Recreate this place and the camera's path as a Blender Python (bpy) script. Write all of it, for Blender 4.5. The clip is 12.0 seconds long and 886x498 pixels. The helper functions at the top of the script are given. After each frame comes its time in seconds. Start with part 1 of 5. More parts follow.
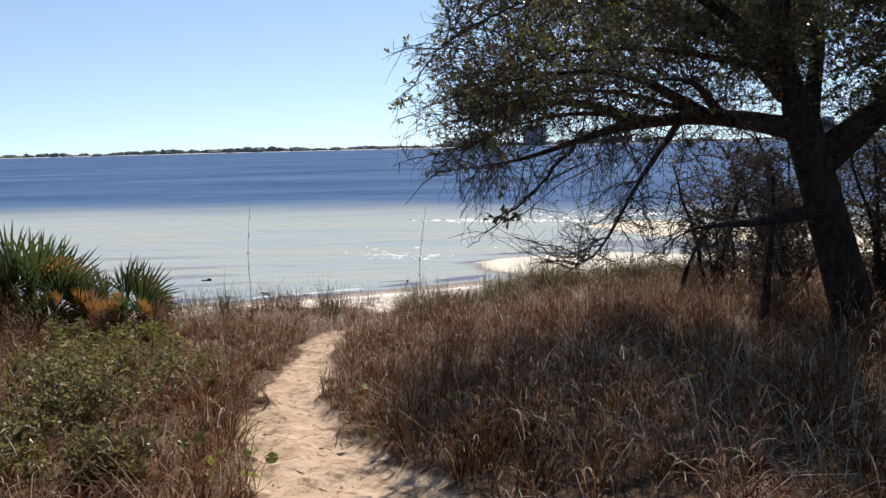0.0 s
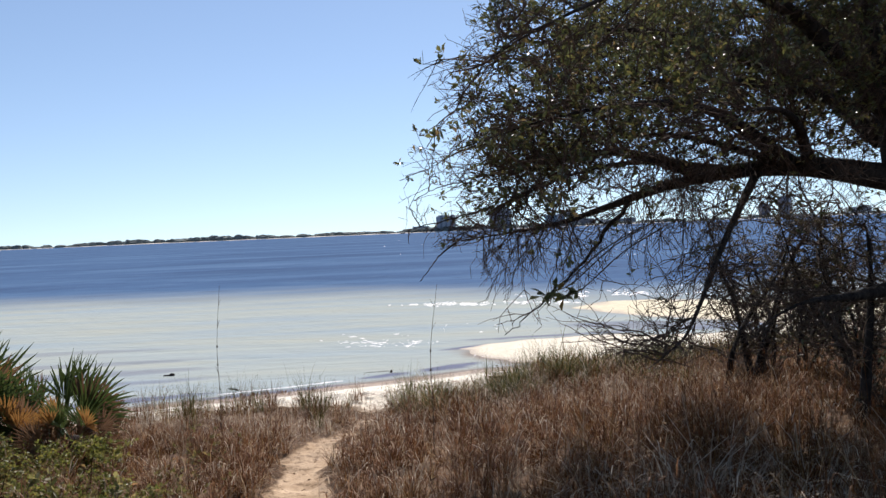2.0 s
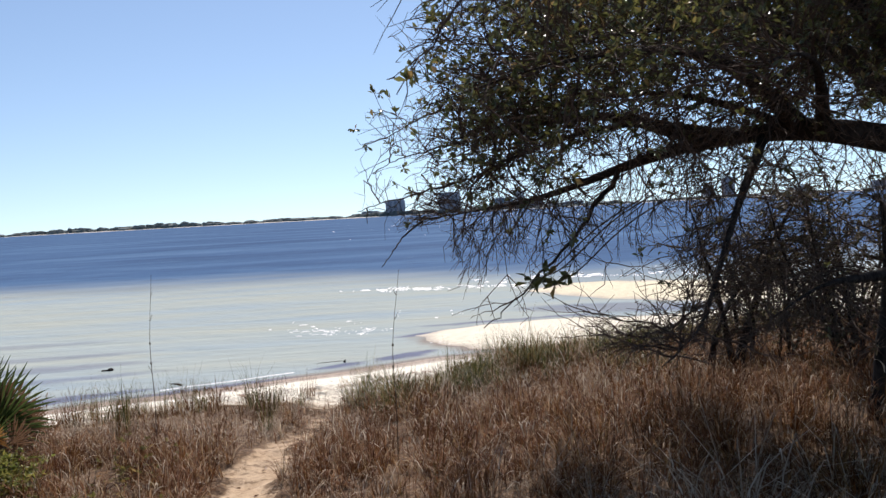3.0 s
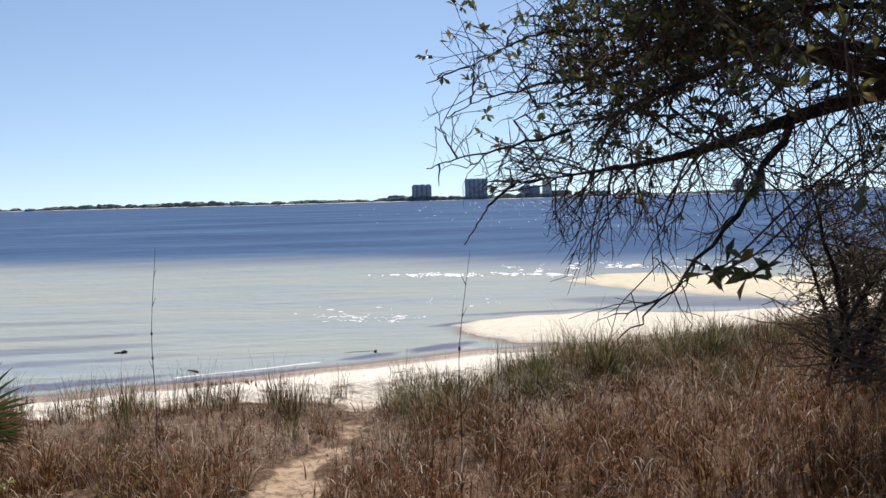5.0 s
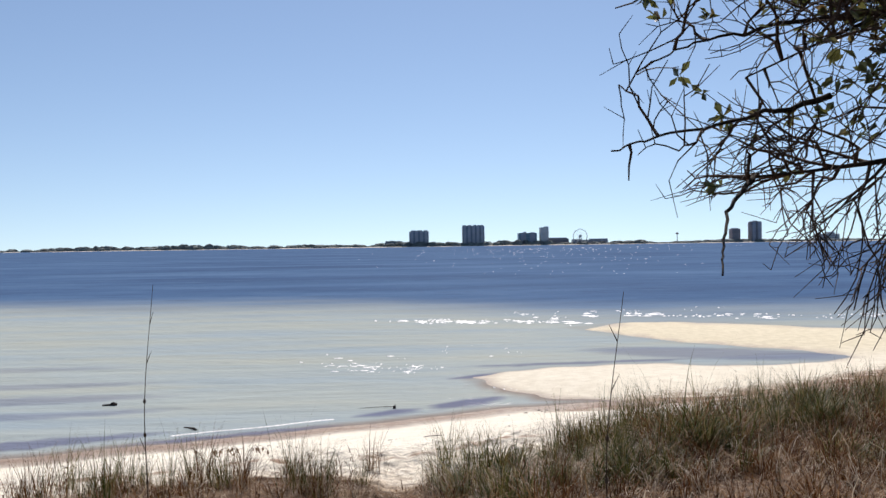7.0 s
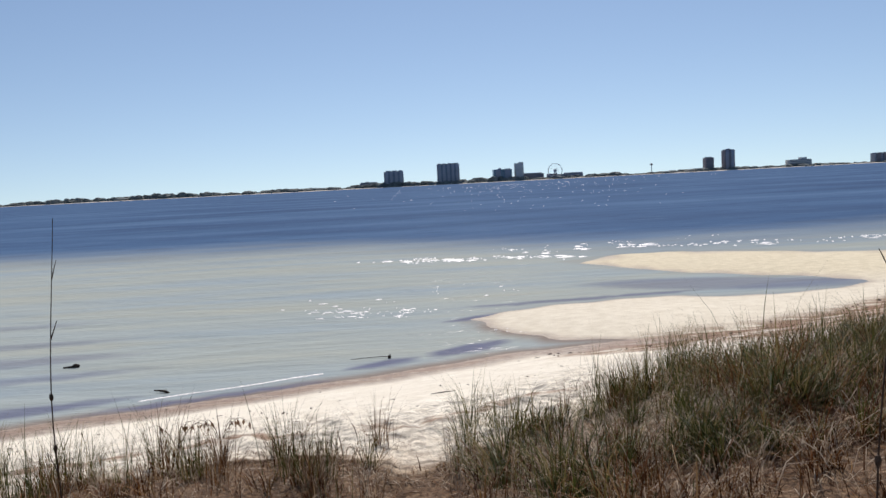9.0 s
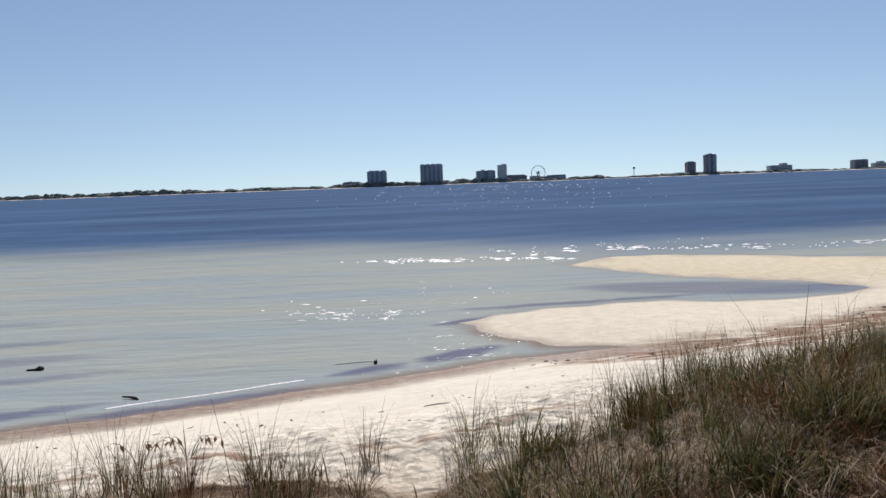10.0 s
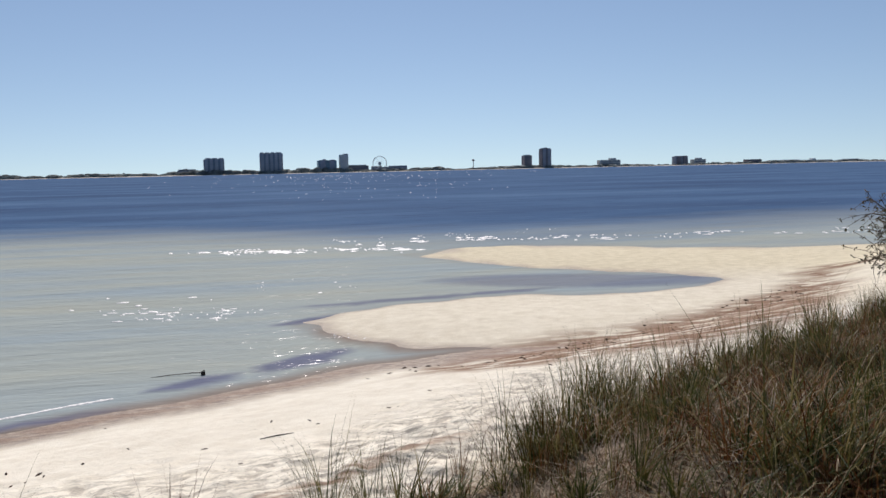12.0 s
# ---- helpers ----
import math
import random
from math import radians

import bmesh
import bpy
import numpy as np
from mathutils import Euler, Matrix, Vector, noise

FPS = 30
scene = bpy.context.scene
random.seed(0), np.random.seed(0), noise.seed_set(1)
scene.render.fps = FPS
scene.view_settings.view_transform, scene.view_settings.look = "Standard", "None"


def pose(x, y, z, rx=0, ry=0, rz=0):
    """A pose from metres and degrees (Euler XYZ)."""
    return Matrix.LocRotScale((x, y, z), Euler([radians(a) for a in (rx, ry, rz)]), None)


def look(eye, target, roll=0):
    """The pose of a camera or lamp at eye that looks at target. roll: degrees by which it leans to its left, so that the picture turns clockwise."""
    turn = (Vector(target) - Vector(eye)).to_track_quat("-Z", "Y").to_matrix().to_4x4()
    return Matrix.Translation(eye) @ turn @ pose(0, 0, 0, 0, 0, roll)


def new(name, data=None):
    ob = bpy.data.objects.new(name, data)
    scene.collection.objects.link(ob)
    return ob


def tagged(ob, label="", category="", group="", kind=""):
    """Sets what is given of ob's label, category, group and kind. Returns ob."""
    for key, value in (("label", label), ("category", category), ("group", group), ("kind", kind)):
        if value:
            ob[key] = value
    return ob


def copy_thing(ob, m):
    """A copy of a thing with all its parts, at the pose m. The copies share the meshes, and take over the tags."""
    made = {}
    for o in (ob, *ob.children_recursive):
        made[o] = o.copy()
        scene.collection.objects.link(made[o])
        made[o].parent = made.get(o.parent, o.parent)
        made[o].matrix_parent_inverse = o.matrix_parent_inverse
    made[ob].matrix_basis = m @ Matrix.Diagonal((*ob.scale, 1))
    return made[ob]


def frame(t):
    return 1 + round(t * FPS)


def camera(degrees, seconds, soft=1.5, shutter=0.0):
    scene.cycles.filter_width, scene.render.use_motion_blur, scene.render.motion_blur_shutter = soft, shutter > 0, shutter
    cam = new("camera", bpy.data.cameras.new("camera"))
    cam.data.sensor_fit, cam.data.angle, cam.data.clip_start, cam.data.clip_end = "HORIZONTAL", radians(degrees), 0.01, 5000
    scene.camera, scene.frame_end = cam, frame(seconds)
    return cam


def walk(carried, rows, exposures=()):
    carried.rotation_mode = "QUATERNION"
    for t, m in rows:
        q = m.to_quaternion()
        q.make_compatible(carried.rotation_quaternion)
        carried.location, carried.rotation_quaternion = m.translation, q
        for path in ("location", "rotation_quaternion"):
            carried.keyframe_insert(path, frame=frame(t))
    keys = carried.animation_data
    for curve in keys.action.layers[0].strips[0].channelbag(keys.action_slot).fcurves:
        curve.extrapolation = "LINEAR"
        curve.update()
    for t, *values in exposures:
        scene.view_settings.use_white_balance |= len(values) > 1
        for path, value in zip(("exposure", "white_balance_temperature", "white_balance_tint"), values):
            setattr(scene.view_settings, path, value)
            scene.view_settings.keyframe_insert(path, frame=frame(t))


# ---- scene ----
cam = camera(53.2, 12.0, 1.5)
PATH = [
    (0, (1.734, 1.219, 3.485), (1.709, 3.206, 3.255), -1.4),
    (0.5, (1.628, 1.651, 3.461), (1.489, 3.633, 3.226), -3.1),
    (1, (1.501, 2.063, 3.411), (1.49, 4.058, 3.266), -2.0),
    (1.5, (1.423, 2.495, 3.377), (1.418, 4.492, 3.272), -2.8),
    (2, (1.283, 3.004, 3.321), (1.337, 5.003, 3.279), -2.4),
    (2.5, (1.288, 3.492, 3.284), (1.444, 5.485, 3.215), -3.5),
    (3, (1.207, 3.944, 3.275), (1.372, 5.935, 3.192), -3.1),
    (3.2, (1.145, 4.103, 3.266), (1.377, 6.088, 3.213), -2.3),
    (4.8, (1.0, 5.477, 3.166), (1.17, 7.463, 3.0), -0.2),
    (5, (0.97, 5.636, 3.154), (1.078, 7.63, 3.042), -1.5),
    (5.5, (0.866, 6.141, 3.134), (0.761, 8.133, 2.985), -2.3),
    (6, (0.722, 6.475, 3.119), (0.751, 8.473, 3.021), -0.4),
    (6.5, (0.618, 6.956, 3.092), (0.601, 8.954, 3.016), -2.6),
    (7, (0.471, 7.462, 3.032), (0.589, 9.459, 3.024), -0.8),
    (7.2, (0.444, 7.604, 3.025), (0.618, 9.596, 2.987), -1.0),
    (8.8, (0.288, 9.069, 2.877), (0.482, 11.058, 2.793), -3.7),
    (9, (0.262, 9.234, 2.884), (0.428, 11.221, 2.737), -2.9),
    (9.5, (0.245, 9.672, 2.849), (0.535, 11.643, 2.673), -2.8),
    (10, (0.197, 10.089, 2.808), (0.403, 12.073, 2.661), -2.1),
    (10.5, (0.219, 10.577, 2.739), (0.381, 12.569, 2.666), -3.3),
    (10.9, (0.289, 10.97, 2.726), (0.569, 12.938, 2.512), -4.4),
    (11, (0.33, 11.074, 2.768), (0.703, 13.035, 2.635), -4.5),
    (11.5, (0.34, 11.488, 2.709), (0.818, 13.425, 2.57), -1.7),
    (12, (0.37, 11.893, 2.676), (0.925, 13.806, 2.497), -1.2),
]
walk(cam, [(t, look(eye, target, roll)) for t, eye, target, roll in PATH],
     [(0, 0.36, 6650, 17), (3.2, 0.34, 6650, 17), (4.8, 0.24, 6650, 17), (5.5, 0.12, 6650, 17), (6.0, 0.05, 6650, 17), (6.5, 0.14, 6650, 17), (7.2, 0.10, 6650, 17), (8.8, -0.08, 6650, 17), (12, -0.22, 6650, 17)])

# ---- daylight: low winter sun over the bay, clear sky ----
SUN_AZ, SUN_EL = 10.0, 47.0            # degrees right of +y, and above the horizon
sx = math.sin(radians(SUN_AZ)) * math.cos(radians(SUN_EL))
sy = math.cos(radians(SUN_AZ)) * math.cos(radians(SUN_EL))
sz = math.sin(radians(SUN_EL))
sun = new("sun", bpy.data.lights.new("sun", "SUN"))
sun.data.energy, sun.data.angle, sun.data.color = 4.8, radians(0.53), (1.0, 0.96, 0.90)
sun.matrix_world = look((60 * sx, 60 * sy, 60 * sz), (0, 0, 0))

world = bpy.data.worlds.new("sky")
scene.world = world
world.use_nodes = True
wn = world.node_tree
wn.nodes.clear()
sky = wn.nodes.new("ShaderNodeTexSky")
sky.sky_type, sky.sun_disc = "NISHITA", False
sky.sun_elevation, sky.sun_rotation = radians(SUN_EL), radians(SUN_AZ)
sky.air_density, sky.dust_density, sky.ozone_density = 0.85, 0.1, 1.1
bg = wn.nodes.new("ShaderNodeBackground")
bg.inputs["Strength"].default_value = 0.103
wo = wn.nodes.new("ShaderNodeOutputWorld")
# dry clear air: the haze band at the horizon lies lower than in the stock sky
tc = wn.nodes.new("ShaderNodeTexCoord")
lift = wn.nodes.new("ShaderNodeVectorMath")
lift.operation = "ADD"
lift.inputs[1].default_value = (0, 0, 0.075)
unit = wn.nodes.new("ShaderNodeVectorMath")
unit.operation = "NORMALIZE"
wn.links.new(tc.outputs["Generated"], lift.inputs[0])
wn.links.new(lift.outputs[0], unit.inputs[0])
wn.links.new(unit.outputs[0], sky.inputs["Vector"])
tint = wn.nodes.new("ShaderNodeMix")
tint.data_type, tint.blend_type = "RGBA", "MULTIPLY"
tint.inputs[0].default_value = 1.0
tint.inputs[7].default_value = (0.968, 1.012, 0.99, 1)
wn.links.new(sky.outputs[0], tint.inputs[6])
wn.links.new(tint.outputs[2], bg.inputs["Color"])
wn.links.new(bg.outputs[0], wo.inputs["Surface"])


# ---- materials ----
class Mat:
    """A small builder for node materials."""

    def __init__(self, name):
        self.m = bpy.data.materials.new(name)
        self.m.use_nodes = True
        self.t = self.m.node_tree
        self.b = self.t.nodes["Principled BSDF"]
        self.out = self.t.nodes["Material Output"]

    def n(self, kind, **sets):
        node = self.t.nodes.new("ShaderNode" + kind)
        for k, v in sets.items():
            node.inputs[k.replace("_", " ")].default_value = v
        return node

    def link(self, a, b):
        self.t.links.new(a, b)

    def place(self, scale=(1, 1, 1)):
        g = self.n("NewGeometry")
        mp = self.n("Mapping")
        mp.inputs["Scale"].default_value = scale
        self.link(g.outputs["Position"], mp.inputs["Vector"])
        return mp.outputs[0]

    def local(self, scale=(1, 1, 1)):
        g = self.n("TexCoord")
        mp = self.n("Mapping")
        mp.inputs["Scale"].default_value = scale
        self.link(g.outputs["Object"], mp.inputs["Vector"])
        return mp.outputs[0]

    def noise(self, vec, scale, detail=4, rough=0.55):
        t = self.n("TexNoise", Scale=scale, Detail=detail, Roughness=rough)
        self.link(vec, t.inputs["Vector"])
        return t.outputs["Fac"]

    def ramp(self, fac, stops):
        r = self.n("ValToRGB")
        while len(r.color_ramp.elements) < len(stops):
            r.color_ramp.elements.new(0.5)
        for e, (p, c) in zip(r.color_ramp.elements, stops):
            e.position, e.color = p, (*c, 1)
        self.link(fac, r.inputs["Fac"])
        return r.outputs["Color"]

    def step(self, fac, a, b, lo=0.0, hi=1.0):
        r = self.n("MapRange")
        r.interpolation_type = "SMOOTHSTEP"
        for k, v in (("From Min", a), ("From Max", b), ("To Min", lo), ("To Max", hi)):
            r.inputs[k].default_value = v
        self.link(fac, r.inputs["Value"])
        return r.outputs["Result"]

    def mix(self, fac, a, b):
        mx = self.n("Mix")
        mx.data_type = "RGBA"
        for sock, v in ((mx.inputs[0], fac), (mx.inputs[6], a), (mx.inputs[7], b)):
            if isinstance(v, (tuple, list)):
                sock.default_value = (*v, 1)
            elif isinstance(v, (int, float)):
                sock.default_value = v
            else:
                self.link(v, sock)
        return mx.outputs[2]

    def math(self, op, a, b=0.0):
        mt = self.n("Math")
        mt.operation = op
        for sock, v in ((mt.inputs[0], a), (mt.inputs[1], b)):
            if isinstance(v, (int, float)):
                sock.default_value = v
            else:
                self.link(v, sock)
        return mt.outputs[0]

    def attr(self, name):
        a = self.n("Attribute")
        a.attribute_name = name
        return a.outputs["Fac"]

    def bump(self, height, strength, distance):
        b = self.n("Bump", Strength=strength, Distance=distance)
        self.link(height, b.inputs["Height"])
        old = self.b.inputs["Normal"]
        if old.links:
            self.link(old.links[0].from_socket, b.inputs["Normal"])
        self.link(b.outputs[0], old)

    def colour(self, c):
        if isinstance(c, tuple):
            self.b.inputs["Base Color"].default_value = (*c, 1)
        else:
            self.link(c, self.b.inputs["Base Color"])
        return self

    def rough(self, v, spec=None):
        if isinstance(v, (int, float)):
            self.b.inputs["Roughness"].default_value = v
        else:
            self.link(v, self.b.inputs["Roughness"])
        if spec is not None:
            self.b.inputs["Specular IOR Level"].default_value = spec
        return self

    def through_light(self, colour, share):
        """Thin leaf: part of the light passes through."""
        tr = self.n("BsdfTranslucent")
        self.link(colour, tr.inputs["Color"])
        mx = self.n("MixShader", Fac=share)
        self.link(self.b.outputs[0], mx.inputs[1])
        self.link(tr.outputs[0], mx.inputs[2])
        self.link(mx.outputs[0], self.out.inputs["Surface"])


def plain(name, colour, rough=0.7, vary=0.25, scale=6.0, spec=0.3):
    k = Mat(name)
    v = k.local()
    f = k.noise(v, scale, 5)
    dark = tuple(c * (1 - vary) for c in colour)
    light = tuple(min(1, c * (1 + vary)) for c in colour)
    k.colour(k.ramp(f, [(0.3, dark), (0.7, light)])).rough(rough, spec)
    k.bump(k.noise(v, scale * 6, 3), 0.25, 0.01)
    return k.m


def leafy(name, stops, share=0.45, rough=0.45, spec=0.35):
    """Blades and leaves: each one takes its own tone."""
    k = Mat(name)
    g = k.n("NewGeometry")
    c = k.ramp(g.outputs["Random Per Island"], stops)
    f = k.noise(k.place(), 1.3, 3)
    c2 = k.mix(k.step(f, 0.35, 0.7, 0.0, 0.35), c, tuple(0.6 * x for x in stops[0][1]))
    k.colour(c2).rough(rough, spec)
    k.through_light(c2, share)
    return k.m


def ground_material():
    k = Mat("ground_sand_and_litter")
    p = k.place()
    big, mid, fine = k.noise(p, 0.5, 4), k.noise(p, 4.0, 5), k.noise(p, 60.0, 3)
    grain = k.noise(p, 400.0, 2)
    dry = k.ramp(mid, [(0.3, (0.72, 0.668, 0.54)), (0.7, (0.86, 0.82, 0.69))])
    dry = k.mix(k.step(grain, 0.35, 0.75, 0, 0.25), dry, (0.45, 0.38, 0.28))
    # scuffed dents and bits on the dry upper beach, dent shade painted into the colour
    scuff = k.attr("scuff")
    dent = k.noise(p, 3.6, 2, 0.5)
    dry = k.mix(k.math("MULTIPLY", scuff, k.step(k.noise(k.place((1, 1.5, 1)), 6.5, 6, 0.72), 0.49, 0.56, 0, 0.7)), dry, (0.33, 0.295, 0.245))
    # the footpath's sand is yellower and soiled
    trod = k.ramp(mid, [(0.3, (0.37, 0.265, 0.165)), (0.7, (0.55, 0.42, 0.285))])
    trod = k.mix(k.step(k.noise(p, 11.0, 6, 0.7), 0.5, 0.62, 0, 0.75), trod, (0.17, 0.11, 0.065))
    col = k.mix(k.attr("trod"), dry, trod)
    # damp sand at the water's edge, sand flats
    flat = k.ramp(mid, [(0.3, (0.60, 0.535, 0.37)), (0.7, (0.74, 0.67, 0.49))])
    col = k.mix(k.attr("flat"), col, flat)
    wet = k.attr("wet")
    pebbly = k.ramp(k.noise(k.place((0.8, 2.0, 1)), 7.0, 6, 0.7), [(0.35, (0.19, 0.145, 0.125)), (0.5, (0.33, 0.265, 0.20)), (0.68, (0.52, 0.44, 0.34))])
    col = k.mix(wet, col, pebbly)
    # brown wrack washed into streaks
    streak = k.noise(k.place((0.55, 2.2, 1)), 2.0, 6, 0.65)
    weedy = k.math("MULTIPLY", k.attr("wrack"), k.step(streak, 0.37, 0.52))
    col = k.mix(weedy, col, (0.25, 0.155, 0.10))
    # dead leaves and straw under the grass
    lit = k.ramp(k.noise(p, 22.0, 5, 0.7), [(0.32, (0.04, 0.025, 0.015)), (0.5, (0.12, 0.075, 0.045)), (0.62, (0.20, 0.135, 0.08)), (0.74, (0.33, 0.24, 0.15))])
    edge = k.math("ADD", k.attr("litter"), k.math("MULTIPLY", k.math("SUBTRACT", mid, 0.5), 1.1))
    col = k.mix(k.step(edge, 0.38, 0.62), col, lit)
    k.colour(col)
    k.rough(k.step(wet, 0.2, 0.9, 0.95, 0.6), 0.15)
    k.bump(big, 0.3, 0.08)
    k.bump(k.math("MULTIPLY", scuff, dent), 0.8, 0.2)
    k.bump(k.noise(p, 9.0, 6, 0.65), 0.55, 0.05)
    k.bump(fine, 0.5, 0.012)
    return k.m


def water_material():
    k = Mat("bay_water")
    p = k.place()
    deep = k.attr("deep")
    # blue channel, with darker grass beds and paler bands
    band = k.noise(k.place((0.022, 0.06, 1)), 1.0, 6, 0.55)
    blue = k.ramp(band, [(0.34, (0.054, 0.096, 0.178)), (0.5, (0.068, 0.125, 0.226)), (0.66, (0.092, 0.162, 0.270))])
    shoal = k.noise(k.place((0.12, 0.5, 1)), 1.0, 4, 0.55)
    pale = k.ramp(shoal, [(0.3, (0.305, 0.362, 0.370)), (0.5, (0.335, 0.378, 0.355)), (0.72, (0.36, 0.385, 0.335))])
    # wind chop: shaded troughs and lit wave faces painted into the water colour
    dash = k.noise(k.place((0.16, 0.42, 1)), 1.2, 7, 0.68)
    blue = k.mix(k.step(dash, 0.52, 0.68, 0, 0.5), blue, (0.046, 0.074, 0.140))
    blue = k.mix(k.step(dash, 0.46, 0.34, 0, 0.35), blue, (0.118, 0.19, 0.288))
    pale = k.mix(k.step(k.noise(k.place((0.8, 3.0, 1)), 1.4, 5, 0.6), 0.54, 0.68, 0, 0.12), pale, (0.20, 0.24, 0.27))
    # bluish streaks: reflected sky painted into the pale water
    sky_streak = k.noise(k.place((0.05, 0.28, 1)), 1.0, 5, 0.6)
    pale = k.mix(k.step(sky_streak, 0.5, 0.68, 0, 0.45), pale, (0.24, 0.325, 0.39))
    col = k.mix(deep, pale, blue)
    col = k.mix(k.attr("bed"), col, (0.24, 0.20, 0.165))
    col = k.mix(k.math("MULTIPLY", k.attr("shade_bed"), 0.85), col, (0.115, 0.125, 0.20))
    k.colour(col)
    k.rough(0.6, 0.0)
    rip = k.noise(k.place((1.2, 3.2, 1)), 2.2, 5, 0.6)
    chop = k.noise(k.place((0.25, 0.8, 1)), 1.6, 5, 0.62)
    k.bump(chop, 0.46, 0.3)
    k.bump(rip, 0.18, 0.05)
    # choppy surface: a steady share of mirror-like facets over the body colour
    gl = k.n("BsdfGlossy", Roughness=0.2)
    k.link(k.b.inputs["Normal"].links[0].from_socket, gl.inputs["Normal"])
    mx = k.n("MixShader", Fac=0.022)
    k.link(k.b.outputs[0], mx.inputs[1])
    k.link(gl.outputs[0], mx.inputs[2])
    k.link(mx.outputs[0], k.out.inputs["Surface"])
    return k.m


def bark_material(name, a, b):
    k = Mat(name)
    v = k.place((1, 1, 0.35))
    f = k.noise(v, 16.0, 6, 0.7)
    k.colour(k.ramp(f, [(0.35, a), (0.65, b)])).rough(0.9, 0.2)
    k.bump(f, 0.8, 0.03)
    return k.m


M_GROUND = ground_material()
M_WATER = water_material()
M_BARK = bark_material("oak_bark", (0.016, 0.012, 0.010), (0.065, 0.052, 0.042))
M_TWIG = bark_material("grey_twig", (0.045, 0.030, 0.022), (0.14, 0.095, 0.068))
M_DRIFT = bark_material("wet_driftwood", (0.02, 0.016, 0.013), (0.07, 0.055, 0.045))
M_GRASS = leafy("dry_grass", [(0.0, (0.040, 0.015, 0.006)), (0.3, (0.115, 0.043, 0.014)), (0.6, (0.185, 0.082, 0.028)),
                              (0.88, (0.28, 0.165, 0.065)), (0.98, (0.56, 0.43, 0.27))], 0.28, 0.6, 0.05)
M_STEM = leafy("bluestem_stem", [(0.0, (0.040, 0.014, 0.006)), (0.5, (0.115, 0.041, 0.014)), (0.9, (0.19, 0.092, 0.034)), (1.0, (0.14, 0.14, 0.045))], 0.3, 0.6, 0.05)
M_CURL = leafy("bluestem_leaf", [(0.0, (0.085, 0.035, 0.016)), (0.36, (0.20, 0.088, 0.042)), (0.7, (0.32, 0.175, 0.092)),
                                 (0.88, (0.46, 0.31, 0.19)), (0.96, (0.76, 0.66, 0.50))], 0.4, 0.5, 0.08)
M_CURL_RED = leafy("red_bluestem_leaf", [(0.0, (0.036, 0.012, 0.005)), (0.4, (0.095, 0.035, 0.013)), (0.74, (0.155, 0.068, 0.027)),
                                         (0.90, (0.32, 0.20, 0.10)), (0.97, (0.78, 0.68, 0.52))], 0.28, 0.5, 0.06)
M_TUFT = leafy("green_beach_grass", [(0.0, (0.030, 0.042, 0.010)), (0.4, (0.070, 0.088, 0.020)), (0.72, (0.15, 0.135, 0.038)),
                                     (1.0, (0.36, 0.28, 0.12))], 0.28, 0.5, 0.12)
M_STRAW = leafy("bleached_straw", [(0.0, (0.30, 0.22, 0.15)), (0.6, (0.46, 0.38, 0.28)), (1.0, (0.60, 0.53, 0.41))], 0.35, 0.55, 0.08)
M_OAK = leafy("oak_leaf", [(0.0, (0.055, 0.068, 0.024)), (0.5, (0.115, 0.125, 0.042)), (0.85, (0.19, 0.185, 0.055)), (1.0, (0.30, 0.19, 0.08))], 0.45, 0.28, 0.8)
M_BUSH = leafy("thicket_leaf", [(0.0, (0.05, 0.05, 0.025)), (0.5, (0.10, 0.085, 0.045)), (1.0, (0.19, 0.14, 0.08))], 0.35)
M_SHRUB = leafy("shrub_leaf", [(0.0, (0.11, 0.11, 0.035)), (0.5, (0.20, 0.19, 0.06)), (0.85, (0.32, 0.28, 0.11)), (1.0, (0.38, 0.22, 0.10))], 0.55, 0.4, 0.4)
M_COVER = leafy("olive_leaf", [(0.0, (0.11, 0.10, 0.03)), (0.5, (0.19, 0.175, 0.052)), (0.8, (0.29, 0.25, 0.085)), (1.0, (0.36, 0.20, 0.09))], 0.5)
M_HERB = leafy("yellow_green_leaf", [(0.0, (0.12, 0.15, 0.03)), (0.6, (0.24, 0.25, 0.06)), (1.0, (0.38, 0.33, 0.08))], 0.5)
M_PALM = leafy("palmetto_green", [(0.0, (0.045, 0.07, 0.02)), (0.6, (0.085, 0.12, 0.035)), (1.0, (0.18, 0.19, 0.065))], 0.35, 0.4)
M_PALM_DRY = leafy("palmetto_orange", [(0.0, (0.24, 0.115, 0.035)), (0.6, (0.35, 0.18, 0.055)), (1.0, (0.45, 0.28, 0.11))], 0.4)
M_PALM_BROWN = leafy("palmetto_brown", [(0.0, (0.14, 0.07, 0.04)), (1.0, (0.26, 0.16, 0.09))], 0.35)
M_STALK = plain("dark_stalk", (0.085, 0.055, 0.036), 0.8, 0.4, 30)
M_FARTREE = plain("far_trees", (0.14, 0.16, 0.15), 0.95, 0.45, 0.05)
M_FARSAND = plain("far_sand", (0.62, 0.56, 0.46), 0.95, 0.15, 0.02)
# tower greys lifted towards blue: distance haze is put into the colour
M_TOWER = plain("tower_concrete", (0.27, 0.30, 0.36), 0.7, 0.2, 0.05)
M_TOWER_FIN = plain("tower_pale_fin", (0.36, 0.38, 0.42), 0.7, 0.15, 0.05)
M_TOWER_DARK = plain("tower_brown", (0.20, 0.185, 0.205), 0.7, 0.2, 0.05)
M_TEAL = plain("teal_glass_front", (0.18, 0.30, 0.38), 0.4, 0.2, 0.05)
M_PALE = plain("pale_render", (0.5, 0.52, 0.52), 0.8, 0.15, 0.05)
M_WHITE = plain("white_roof", (0.8, 0.8, 0.78), 0.6, 0.05, 0.05)
M_STEEL = plain("white_steel", (0.55, 0.56, 0.57), 0.5, 0.1, 0.2)
